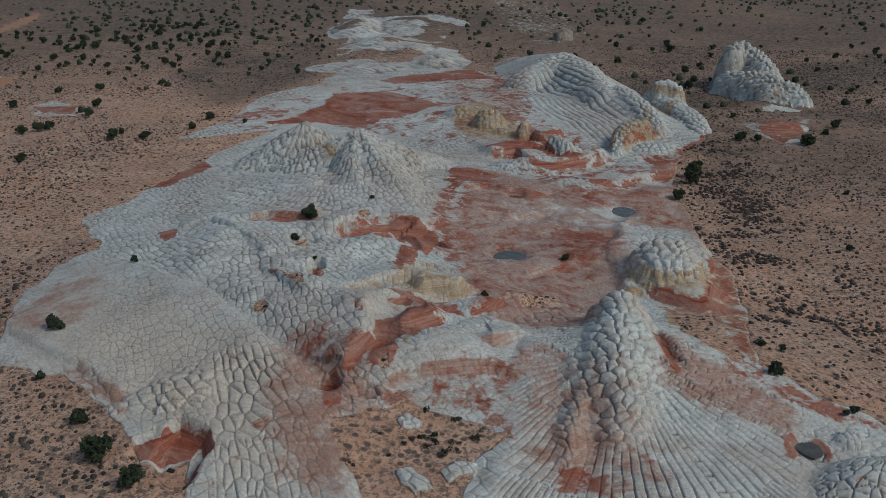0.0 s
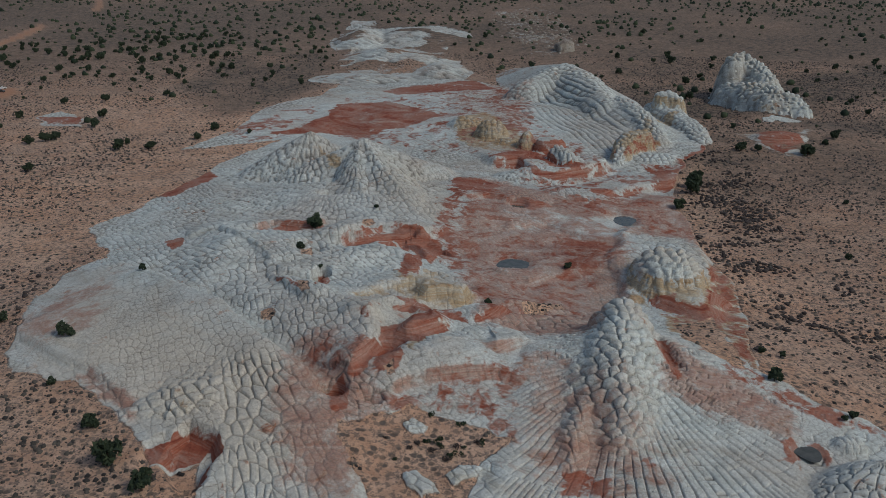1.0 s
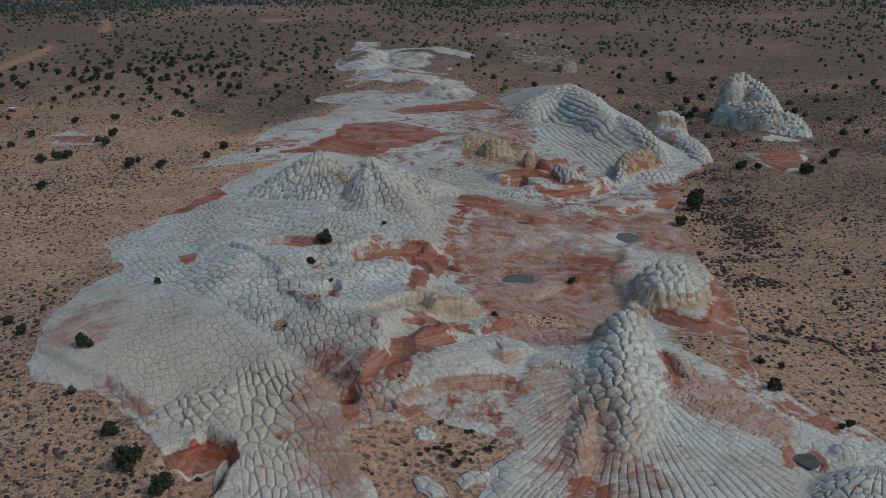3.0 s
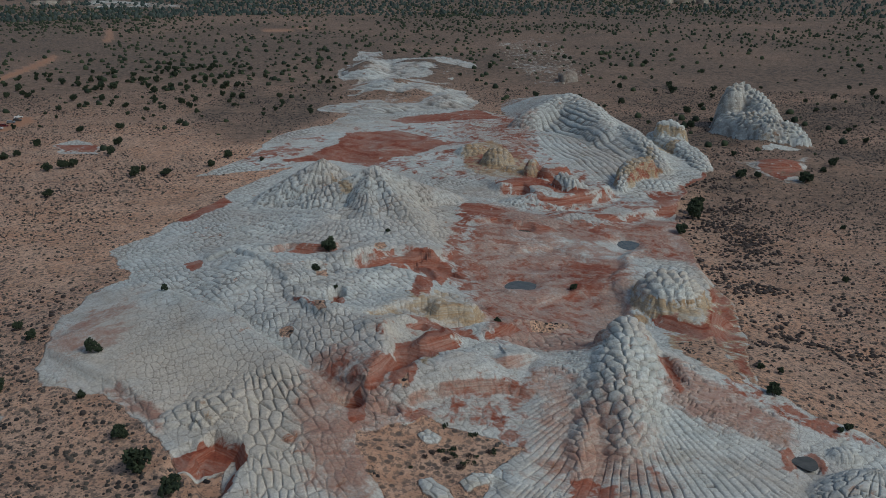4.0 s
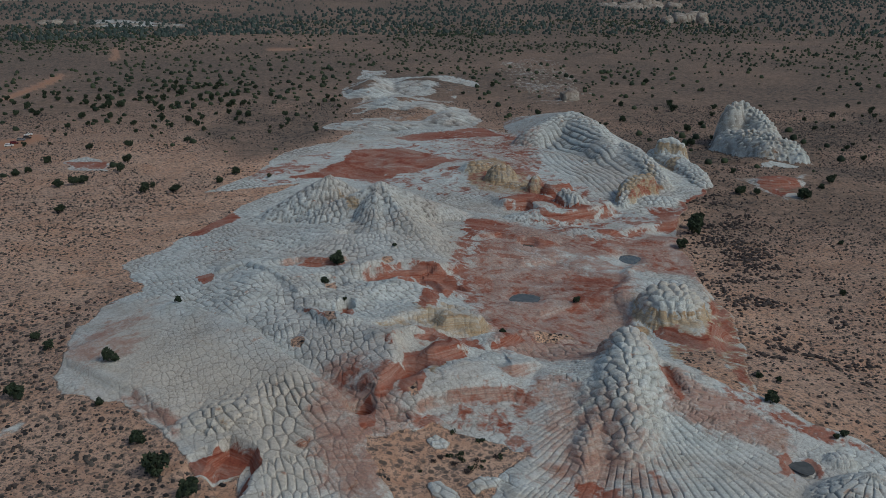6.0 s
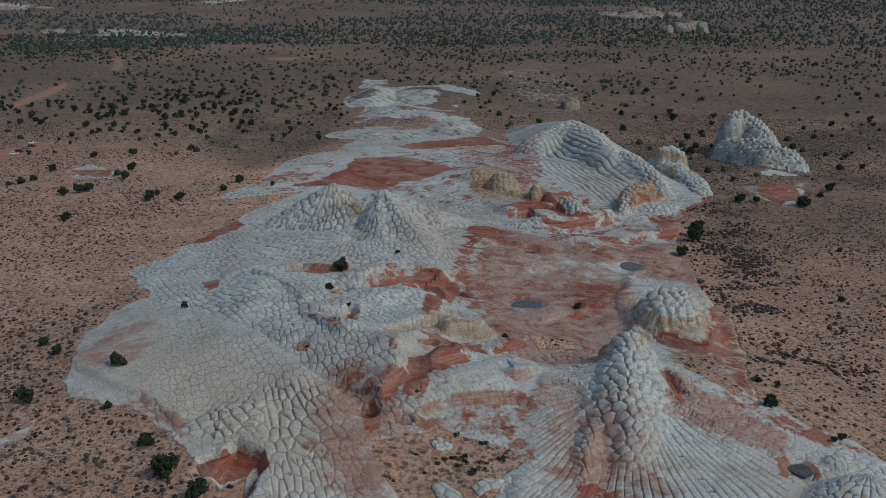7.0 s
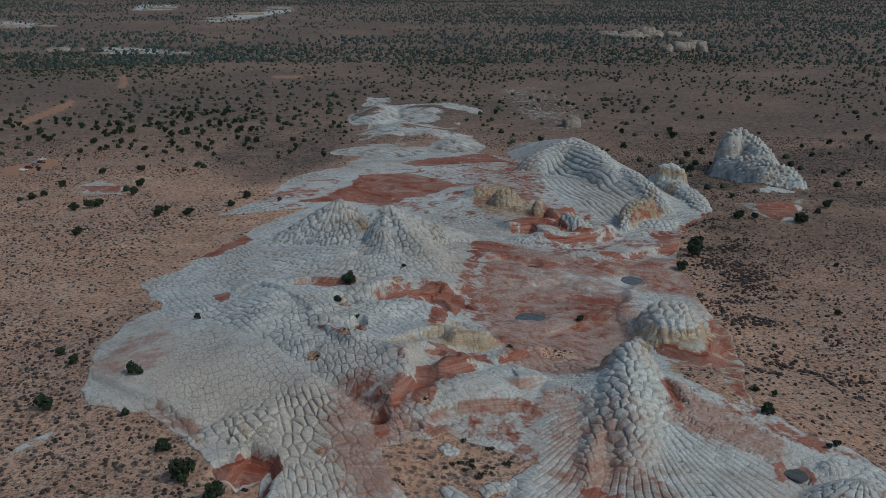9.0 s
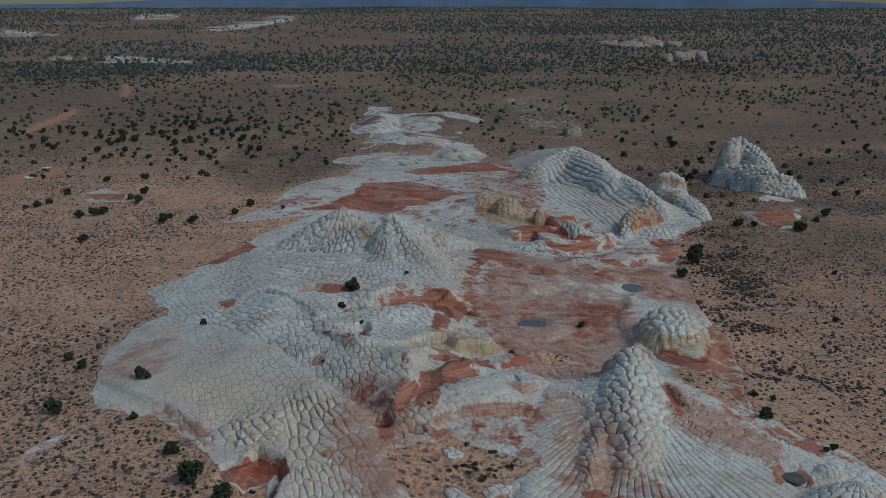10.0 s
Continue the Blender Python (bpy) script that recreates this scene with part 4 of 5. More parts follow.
red = np.maximum(red, 0.95 * inside([(-49.1, 162.2), (-44.9, 164.6), (-36.1, 161.6), (-33.1, 150.3), (-36.9, 143.8), (-44.1, 145.0)], WX, WY, 1.5) * smooth(0.7, 1.3, steep))
# the orange beds under the boss
on = owner == NAMES.index("boss_knoll")
low = H[on] + 0.8 * waves(X[on], Y[on], 7, 89, 3)
gold[on] = np.maximum(gold[on], 0.75 * smooth(1.0, 3.0, low))
red[on] = np.maximum(red[on], 0.75 * smooth(5.5, 3.6, low))
on = owner == NAMES.index("block_boss")
gold[on] = np.maximum(gold[on], 0.8 * smooth(8.4, 7.2, H[on] + 0.6 * waves(X[on], Y[on], 5, 87, 3)))
# grit and litter in the pits
for outline in ([(-39.8, 207.4), (-37.8, 207.6), (-35.8, 205.1), (-37.0, 204.0), (-38.7, 205.0)], [(-37.2, 253.4), (-34.1, 254.0), (-32.0, 243.9), (-34.4, 241.5)], [(-34.0, 219.5), (-30.3, 217.6), (-29.2, 211.9), (-31.8, 212.6)], [(-23.5, 276.1), (-20.2, 278.2), (-19.7, 274.5), (-22.6, 273.5)], [(-11.7, 177.9), (-10.2, 179.7), (-9.0, 176.7), (-10.5, 175.6)], [(19.3, 219.1), (28.2, 230.2), (29.0, 224.2), (20.6, 210.0)]):
    sand = np.maximum(sand, 0.9 * inside(outline, WX, WY, 0.8))
# pale bare ground far out
for outline in ([(-608.7, 1635.4), (-602.2, 1700.3), (-536.6, 1678.9), (-433.2, 1599.0), (-421.1, 1535.2), (-506.3, 1551.1), (-565.9, 1541.1)], [(-661.1, 1576.9), (-627.2, 1584.2), (-670.9, 1694.1), (-696.9, 1702.6)], [(-1052.4, 2257.1), (-983.5, 2278.8), (-1046.3, 2479.9), (-1174.6, 2527.4)], [(-691.6, 2682.5), (-635.8, 3006.1), (-578.6, 3498.9), (-519.8, 3191.2), (-562.5, 2725.8), (-631.5, 2500.0)], [(-1038.4, 3137.0), (-919.8, 3225.5), (-983.0, 3524.4), (-1172.3, 3680.0)]):
    sand -= 0.75 * inside(outline, X, Y, 25.0)
sand -= 0.42 * inside([(36.1, 991.0), (108.4, 1097.1), (105.7, 883.9), (94.7, 716.2), (76.2, 679.0), (50.3, 701.2), (44.2, 819.6)], X, Y, 14.0) * smooth(-0.2, 0.3, waves(X, Y, 22, 95, 3))
crust = inside(OUTCROP, X, Y, 26.0) * smooth(-55, -80, X) * smooth(330, 280, Y) * smooth(-0.25, 0.35, waves(X, Y, 13, 96, 4))
sand = np.clip(sand - 0.5 * crust * (rock < 0.5), 0, 1)
for at, stain, amount in RISERS:
    field = {"red": red, "gold": gold, "pink": pink}[stain]
    field[at] = np.maximum(field[at], amount)

# --- bare tracks and washes in the soil
track = np.zeros_like(X)


def path_mark(points, amount=1.0):
    at, far, side, size, run = along_line(points, 30)
    track[at] = np.maximum(track[at], amount * smooth(1.0, 0.5, far / size))


path_mark([(-334.7, 713.4, 5), (-339.4, 763.7, 6), (-345.6, 817.2, 7), (-357.7, 878.4, 6)])
path_mark([(-249.5, 523.2, 12), (-244.9, 530.4, 14), (-241.7, 537.7, 10)])
path_mark([(-254.3, 502.3, 5), (-242.2, 514.3, 7), (-244.7, 548.1, 7)])
path_mark([(-359.6, 1017.7, 6), (-367.8, 1059.6, 5), (-405.6, 1168.3, 4)], 0.6)
at, far, side, size, run = along_line([(-98.3, 160.8, 2.5), (-95.9, 166.2, 3), (-93.8, 171.5, 2.5), (-91.3, 176.2, 2)], 12)
sand[at] -= 0.45 * smooth(1.3, 0.1, far / size)
path_mark([(-214.9, 1155.9, 12), (-179.8, 1186.6, 14)], 0.7)

sage = np.clip(0.9 * smooth(400, 800, rings)[:, None] + 0.4 * waves(X, Y, 120, 28, 4), 0, 0.95) * smooth(300, 560, rings)[:, None]
sage = np.maximum(sage, (0.5 + 0.2 * smooth(330, 480, Y) + 0.7 * waves(X, Y, 45, 29, 4)) * smooth(70, 100, X) * smooth(150, 400, Y))
sage = np.maximum(sage, (0.85 + 0.4 * waves(X, Y, 30, 30, 4)) * inside([(-153.7, 552.7), (-162.7, 752.3), (-110.8, 945.7), (-74.6, 718.9), (-64.2, 536.7), (-76.5, 491.6), (-104.7, 460.8)], WX, WY, 18.0))
sage = np.clip(sage, 0, 0.95) * (1 - track)

# --- relief of the white rock: blocks parted by narrow joints, flat plates or rounded like loaves
relief, joint, knoll = np.zeros_like(X), np.zeros_like(X), np.zeros_like(X)


def blocks(e, tag, deep, loaf, far):
    wide = 1 + np.clip((far - 190) / 110, 0, 2.6)
    round_ = (0.07 + 0.24 * loaf) * np.minimum(wide, 1.6)
    crown = -(1 - np.minimum(1, e / round_)) ** 2.3
    dome = 0.38 * loaf * (np.minimum(1, e / 0.5) - 1)
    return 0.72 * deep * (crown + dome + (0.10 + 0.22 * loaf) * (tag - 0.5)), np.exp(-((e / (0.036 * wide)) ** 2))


for n, (at, w, a, b, deep, loaf, slim) in enumerate(fields):
    x, y = X[at], Y[at]
    a, b = a + 0.34 * waves(x, y, 9, 50 + n, 3, 0.6), b + 0.3 * waves(x, y, 7, 90 + n, 2)
    e, tag = bricks(a, b, 100 + 7 * n, slim) if slim else cells(a, b, 100 + 7 * n)
    r, g = blocks(e, tag, deep, loaf, np.hypot(x, y))
    worn = 0.6 + 0.4 * smooth(-0.45, 0.3, waves(x, y, 22, 46, 3))
    r, g = r * worn, g * worn
    if loaf >= 0.8:
        mine = block[at]
        block[at] = np.where(w > 0.6, (tag * 16777216).astype(np.int64) + (n + 1) * 33554432, mine)
    relief[at], joint[at] = relief[at] * (1 - w) + r * w, joint[at] * (1 - w) + g * w
    knoll[at] = np.maximum(knoll[at], w)
at = np.nonzero((rock > 0.05) & (knoll < 0.99) & (rings[:, None] < 900))
x, y = X[at], Y[at]
turn = -0.95
u, v = x * math.cos(turn) + y * math.sin(turn), y * math.cos(turn) - x * math.sin(turn)
u, v = u + 10 * waves(x, y, 50, 42, 2) + 0.6 * waves(x, y, 6, 44, 2), v + 10 * waves(x, y, 50, 43, 2) + 0.6 * waves(x, y, 6, 45, 2)
e, tag = cells(u / 3.4, v / 2.0, 900)
r, g = blocks(e, tag, 0.55, 0.55, np.hypot(x, y))
worn = 0.45 + 0.55 * smooth(-0.4, 0.35, waves(x, y, 30, 47, 3))
r, g = r * worn, g * worn
relief[at] = relief[at] * knoll[at] + (1 - knoll[at]) * r
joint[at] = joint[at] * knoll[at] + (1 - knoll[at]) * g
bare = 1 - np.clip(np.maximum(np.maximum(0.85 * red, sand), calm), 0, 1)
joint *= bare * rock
lift = relief * bare * rock / np.sqrt(1 + steep ** 2)
PX, PY = X - lift * np.clip(slope_x, -3, 3), Y - lift * np.clip(slope_y, -3, 3)
H += lift + 0.10 * waves(X, Y, 2.4, 61, 3) * (rings[:, None] < 900)

# ---- meshes cut from the sheet ----
rows, cols = X.shape


def normals_of(points, faces):
    e1, e2 = points[faces[:, 2]] - points[faces[:, 0]], points[faces[:, 3]] - points[faces[:, 1]]
    fn = np.cross(e1, e2)
    vn = np.zeros_like(points)
    for k in range(4):
        for ax in range(3):
            vn[:, ax] += np.bincount(faces[:, k], fn[:, ax], len(points))
    return vn / (np.linalg.norm(vn, axis=1)[:, None] + 1e-12)


def quads_of(r, c):
    a = np.arange(r - 1)[:, None] * c + np.arange(c - 1)[None, :]
    return np.stack([a, a + 1, a + c + 1, a + c], -1).reshape(-1, 4)[:, ::-1]


def cut(name, points, normals, faces, layers):
    used, index = np.unique(faces, return_inverse=True)
    index = index.reshape(-1, 4)
    me = bpy.data.meshes.new(name)
    me.vertices.add(len(used))
    me.vertices.foreach_set("co", points[used].astype(np.float32).ravel())
    me.loops.add(index.size)
    me.loops.foreach_set("vertex_index", index.astype(np.int32).ravel())
    me.polygons.add(len(index))
    me.polygons.foreach_set("loop_start", np.arange(0, index.size, 4, dtype=np.int32))
    me.polygons.foreach_set("use_smooth", np.ones(len(index), bool))
    me.update(calc_edges=True)
    me.validate()
    for key, values in layers.items():
        me.attributes.new(key, "FLOAT", "POINT").data.foreach_set("value", values[used].astype(np.float32))
    me.normals_split_custom_set_from_vertices(normals[used].astype(np.float32))
    me.materials.append(LAND)
    return new(name, me)


LAYERS = {"red": red, "gold": gold, "pink": pink, "sand": sand, "track": track, "sage": sage, "joint": joint, "strata": strata, "warm": warm}
# blocks that fall apart into several pieces get a number for each piece
mark = np.where(block > 0, np.arange(block.size).reshape(block.shape), -1)
for _ in range(70):
    before = mark.copy()
    for axis in (0, 1):
        a, b = (slice(1, None), slice(None, -1)) if axis == 0 else ((slice(None), slice(1, None)), (slice(None), slice(None, -1)))
        alike = (block[a] == block[b]) & (block[a] > 0) & (owner[a] == owner[b])
        top = np.maximum(mark[a], mark[b])
        mark[a] = np.where(alike, top, mark[a])
        top = np.maximum(mark[a], mark[b])
        mark[b] = np.where(alike, top, mark[b])
    if np.array_equal(before, mark):
        break
block = mark + 1
# the soil runs on under the rock, and is coarser than it
ri, ci = np.unique(np.r_[np.arange(0, rows, 3), rows - 1]), np.unique(np.r_[np.arange(0, cols, 3), cols - 1])
pick = np.ix_(ri, ci)
soil_points = np.stack([X[pick], Y[pick], H[pick] - 0.9 * smooth(0.35, 0.75, rock[pick])], -1).reshape(-1, 3)
faces = quads_of(len(ri), len(ci))
soil_layers = {key: value[pick].ravel() for key, value in LAYERS.items()}
tagged(cut("ground", soil_points, normals_of(soil_points, faces), faces, soil_layers), "orange-tan desert sand plain with grey litter between shrubs", "desert ground", kind="structure")
# the rock dips under the soil at its edge
points = np.stack([PX, PY, H - 0.5 * smooth(0.45, 0.2, rock)], -1).reshape(-1, 3)
faces = quads_of(rows, cols)
normals = normals_of(points, faces)
layers = {key: value.ravel() for key, value in LAYERS.items()}
bare_face = rock.ravel()[faces].max(1) > 0.25
faces = faces[bare_face]
face_owner = owner.ravel()[faces[:, 0]]
face_block = block.ravel()[faces[:, 0]]
tagged(cut("sandstone_platform", points, normals, faces[face_owner == -1], layers), "cracked white and red-banded sandstone platform above the sand", "rock outcrop", kind="structure")
LABELS = {
    "boss_knoll": "orange sandstone buttress under a white block cap",
    "block_boss": "squat cap of rounded white blocks with a golden rim",
    "gold_fin": "small upright golden fin beside the red wall",
    "white_loaf": "white rounded loaf on a red base",
    "crag_foot": "low broken white ledges around the foot of the crag",
    "alcove_knoll": "cream sandstone hump split into loaves over a red alcove",
    "twin_knoll": "two white peaks with joints raying down their flanks",
    "dome_knoll": "long white sandstone dome with sloping rippled layers",
    "gold_knoll": "golden-flanked white knobs standing on red ground",
    "red_wall_knoll": "white block on a deep red sandstone wall",
    "fan_knoll": "white fan-shaped knoll with fine joints beside the red basin",
    "capped_knob": "white-capped knob with a golden band and red foot",
    "white_crag": "tall detached crag of rounded white blocks",
    "red_pedestal": "low red sandstone pedestal below the white crag",
    "rippled_knoll": "far white rocks rippled in diagonal layers",
    "pool_knoll": "low white knoll beside the round rain pool",
    "cone_knoll": "steep white sandstone cone split into long radiating blocks",
}
for n, name in enumerate(NAMES):
    mine = face_owner == n
    ids, counts = np.unique(face_block[mine], return_counts=True)
    own = [k for c, k in sorted(zip(counts, ids), reverse=True) if k and c >= 3][:290]
    body = cut(name, points, normals, faces[mine & ~np.isin(face_block, own)], layers)
    tagged(body, LABELS[name], "rock formation")
    for k in own:
        cut("block", points, normals, faces[mine & (face_block == k)], layers).parent = body


# ---- vegetation ----
def ground_at(x, y):
    i = min(max(int(np.searchsorted(rings, math.hypot(x, y))), 1), rows - 1)
    j = min(max(int(np.searchsorted(fan, math.atan2(x, y))), 1), cols - 1)
    return float(min(H[i, j], H[i - 1, j], H[i, j - 1], H[i - 1, j - 1]))


def look_up(layer, x, y):
    i = np.clip(np.searchsorted(rings, np.hypot(x, y)), 1, rows - 1)
    j = np.clip(np.searchsorted(fan, np.arctan2(x, y)), 1, cols - 1)
    return layer[i, j]


def leaf_material(name, dark, light):
    m, t, shader = material(name, 0.85)
    geo = t.nodes.new("ShaderNodeNewGeometry")
    where = t.nodes.new("ShaderNodeTexCoord").outputs["Object"]
    col = steps(t, geo.outputs["Random Per Island"], (0.1, dark), (0.9, light))
    col = blend(t, 0.5, col, steps(t, noise_at(t, where, 2.5, 3), (0.3, 0.4), (0.7, 1.0)), "MULTIPLY")
    info = t.nodes.new("ShaderNodeObjectInfo")
    col = blend(t, 0.45, col, steps(t, info.outputs["Random"], (0.0, (0.6, 0.62, 0.55)), (1.0, (1.0, 1.0, 0.9))), "MULTIPLY")
    t.links.new(col, shader.inputs["Base Color"])
    return m


JUNIPER = leaf_material("juniper_leaf", (0.020, 0.034, 0.022), (0.060, 0.080, 0.045))
# distant foliage: haze painted into the leaf colour, paler and bluer than JUNIPER
HAZED_LEAF = leaf_material("hazed_juniper_leaf", (0.034, 0.056, 0.056), (0.085, 0.112, 0.102))
BRUSH = leaf_material("sage_leaf", (0.035, 0.032, 0.034), (0.13, 0.112, 0.10))
THICKET = leaf_material("thicket_twig", (0.045, 0.036, 0.036), (0.11, 0.085, 0.08))
BARK, bt, bark_shader = material("bark", 0.95)
bt.links.new(steps(bt, noise_at(bt, bt.nodes.new("ShaderNodeTexCoord").outputs["Object"], 6.0, 5), (0.3, (0.07, 0.05, 0.035)), (0.7, (0.16, 0.12, 0.09))), bark_shader.inputs["Base Color"])


def mesh_of(name, verts, faces, mat, flat=True):
    me = bpy.data.meshes.new(name)
    me.from_pydata([tuple(v) for v in verts], [], [tuple(f) for f in faces])
    me.materials.append(mat)
    if not flat:
        me.polygons.foreach_set("use_smooth", np.ones(len(me.polygons), bool))
    me.update()
    return me


def tufts(rng, lobes, per_lobe, size):
    """A crown of many small four-faced tufts gathered in lobes."""
    verts, faces = [], []
    tet = np.array([(1, 0, -0.5), (-0.6, 0.9, -0.4), (-0.5, -0.9, -0.3), (0.1, 0.0, 1.0)])
    for cx, cy, cz, r in lobes:
        for _ in range(per_lobe):
            d = rng.normal(size=3)
            d /= np.linalg.norm(d)
            c = np.array((cx, cy, cz)) + d * r * (0.55 + 0.5 * rng.random()) * np.array((1, 1, 0.85))
            if c[2] < 0.12:
                c[2] = 0.12 + 0.2 * rng.random()
            q = Euler(rng.random(3) * 6.3).to_matrix()
            n = len(verts)
            verts += [tuple(c + size * (0.6 + 0.8 * rng.random()) * np.array(q @ Vector(p))) for p in tet]
            faces += [(n, n + 1, n + 3), (n + 1, n + 2, n + 3), (n + 2, n, n + 3), (n, n + 2, n + 1)]
    return verts, faces


def limb(verts, faces, a, b, ra, rb, sides=6):
    a, b = Vector(a), Vector(b)
    q = (b - a).to_track_quat("Z", "Y").to_matrix()
    n = len(verts)
    for p, r in ((a, ra), (b, rb)):
        verts += [tuple(p + q @ Vector((r * math.cos(k * 6.2832 / sides), r * math.sin(k * 6.2832 / sides), 0))) for k in range(sides)]
    faces += [(n + k, n + (k + 1) % sides, n + sides + (k + 1) % sides, n + sides + k) for k in range(sides)]


def juniper(seed):
    """A squat juniper, one metre across, crown down to the ground."""
    rng = np.random.default_rng(seed)
    lobes = [(0, 0, 0.45, 0.34)]
    for k in range(7):
        ang, out = k * 0.9 + rng.random(), 0.18 + 0.14 * rng.random()
        lobes.append((out * math.cos(ang), out * math.sin(ang), 0.2 + 0.5 * rng.random(), 0.17 + 0.1 * rng.random()))
    tv, tf = [], []
    limb(tv, tf, (0, 0, -0.1), (0.02, 0.01, 0.3), 0.06, 0.04)
    for k in range(4):
        ang = k * 1.6 + rng.random()
        limb(tv, tf, (0.02, 0.01, 0.22), (0.22 * math.cos(ang), 0.22 * math.sin(ang), 0.5), 0.032, 0.012, 5)
    return mesh_of("trunk", tv, tf, BARK, False), mesh_of("crown", *tufts(rng, lobes, 34, 0.1), JUNIPER)


KINDS = [juniper(k) for k in range(6)]


def plant_juniper(x, y, size, n, label, group):
    """size: metres across the crown."""
    root = new("juniper_tree")
    root.empty_display_size = 0.1
    tagged(root, label, "tree", group)
    rng = np.random.default_rng(n)
    tall = size * (0.85 + 0.35 * rng.random())
    root.matrix_world = Matrix.Translation((x, y, ground_at(x, y) - 0.02)) @ Matrix.Rotation(rng.random() * 6.28, 4, "Z") @ Matrix.Diagonal((size, size, tall, 1))
    for name, me in zip(("trunk", "crown"), KINDS[n % 6]):
        ob = new(name, me)
        ob.parent = root
    return root


ON_ROCK = [(-36.5, 273.4, 4.4), (-37.7, 252.3, 2.4), (33.3, 252.5, 2.2), (10.9, 218.3, 2), (-30.0, 234.9, 1.2), (-80.4, 198.0, 3), (-78.2, 196.8, 2), (-73.5, 232.3, 2), (-20.3, 291.2, 1.6)]
FOOT = [(88.8, 346.1, 6), (86.2, 338.4, 5), (92.7, 358.2, 4.6), (78.2, 321.3, 4.4), (65.9, 181.3, 3.0), (72.0, 195.1, 1.5), (67.9, 196.0, 1.7), (77.7, 171.1, 1.9), (75.7, 169.8, 1.4), (-57.2, 155.4, 5.2), (-64.1, 166.2, 3.4), (-100.3, 212.7, 3), (-106.8, 220.6, 2.6), (-97.5, 186.8, 4.2), (-48.8, 147.0, 4), (-76.5, 180.7, 2), (145.4, 393.2, 6.2), (120.0, 398.7, 4.6), (127.1, 398.8, 3.2)]
LEFT = [(-133.2, 397.4, 4.6), (-120.9, 399.0, 4.4), (-105.2, 414.2, 3.6), (-101.6, 430.8, 3.8), (-176.3, 411.9, 4.8), (-171.1, 416.6, 5), (-167.8, 419.9, 5), (-156.4, 363.0, 4.2), (-205.5, 435.4, 4), (-203.5, 467.4, 4.2), (-196.2, 505.0, 4), (-176.7, 510.6, 4.6), (-162.6, 464.6, 4.6), (-159.1, 443.4, 4.2), (-133.1, 407.7, 2.6), (-203.1, 443.4, 3.4), (-149.0, 525.0, 4), (-112.2, 628.2, 4), (-105.5, 598.9, 3.4), (-84.8, 422.3, 2.2)]
RIGHT = [(145.1, 652.0, 6), (149.6, 684.6, 5), (136.9, 572.2, 5), (127.8, 523.6, 4.4), (150.0, 593.4, 3.6), (107.0, 533.8, 3), (166.9, 633.5, 3.6), (104.5, 611.1, 4.2), (156.3, 810.5, 5), (134.6, 656.5, 3), (127.2, 436.2, 2.8), (164.5, 416.9, 3.4), (168.6, 424.2, 3), (157.4, 407.5, 3), (139.8, 525.2, 3), (209.5, 514.8, 3), (206.1, 483.6, 3), (137.6, 331.2, 2), (117.1, 275.0, 2)]
n = 0
for spots, label, group in ((ON_ROCK, "small dark juniper growing from bare white rock", "junipers on the rock"), (FOOT, "dense dark green juniper at the foot of the rock", "junipers at the foot of the rock"),
                            (LEFT, "round dark green juniper on open orange sand", "junipers on the sand"), (RIGHT, "dark green juniper on the brushy plain", "junipers on the plain")):
    for x, y, size in spots:
        plant_juniper(x, y, size, n, label, group)
        n += 1
# a grove on the far side of the sand
rng = np.random.default_rng(4)
for grove, count in (([(-295.5, 769.4), (-235.9, 811.1), (-167.4, 820.2), (-130.6, 614.9), (-165.4, 596.9), (-197.4, 587.6)], 44), ([(-335.9, 719.6), (-284.1, 750.3), (-202.6, 587.5), (-242.8, 555.4), (-272.3, 577.3)], 20)):
    g = np.array(grove)
    placed = 0
    while placed < count:
        x, y = rng.uniform(g.min(0), g.max(0))
        if inside(grove, np.array([x]), np.array([y]), 1.0)[0] > 0.5 and look_up(track, x, y) < 0.1:
            plant_juniper(x, y, 2.4 + 2.8 * rng.random(), n, "dense dark green juniper in a grove on the sand", "junipers in the grove")
            n, placed = n + 1, placed + 1
# more of them further out over the plain
rng = np.random.default_rng(5)
more = 0
while more < 150:
    r, ang = 560 + 260 * rng.random() ** 0.8, radians(-26 + 52 * rng.random())
    x, y = r * math.sin(ang), r * math.cos(ang)
    thick = 0.45 if x < -40 else 0.25
    if look_up(sand, x, y) < 0.9 or look_up(track, x, y) > 0.1 or rng.random() > thick + 0.4 * float(waves(np.array([x]), np.array([y]), 90, 81, 2)[0]):
        continue
    plant_juniper(x, y, 1.8 + 2.4 * rng.random() ** 1.5, n, "dark green juniper among sage on the plain", "junipers on the plain")
    n, more = n + 1, more + 1


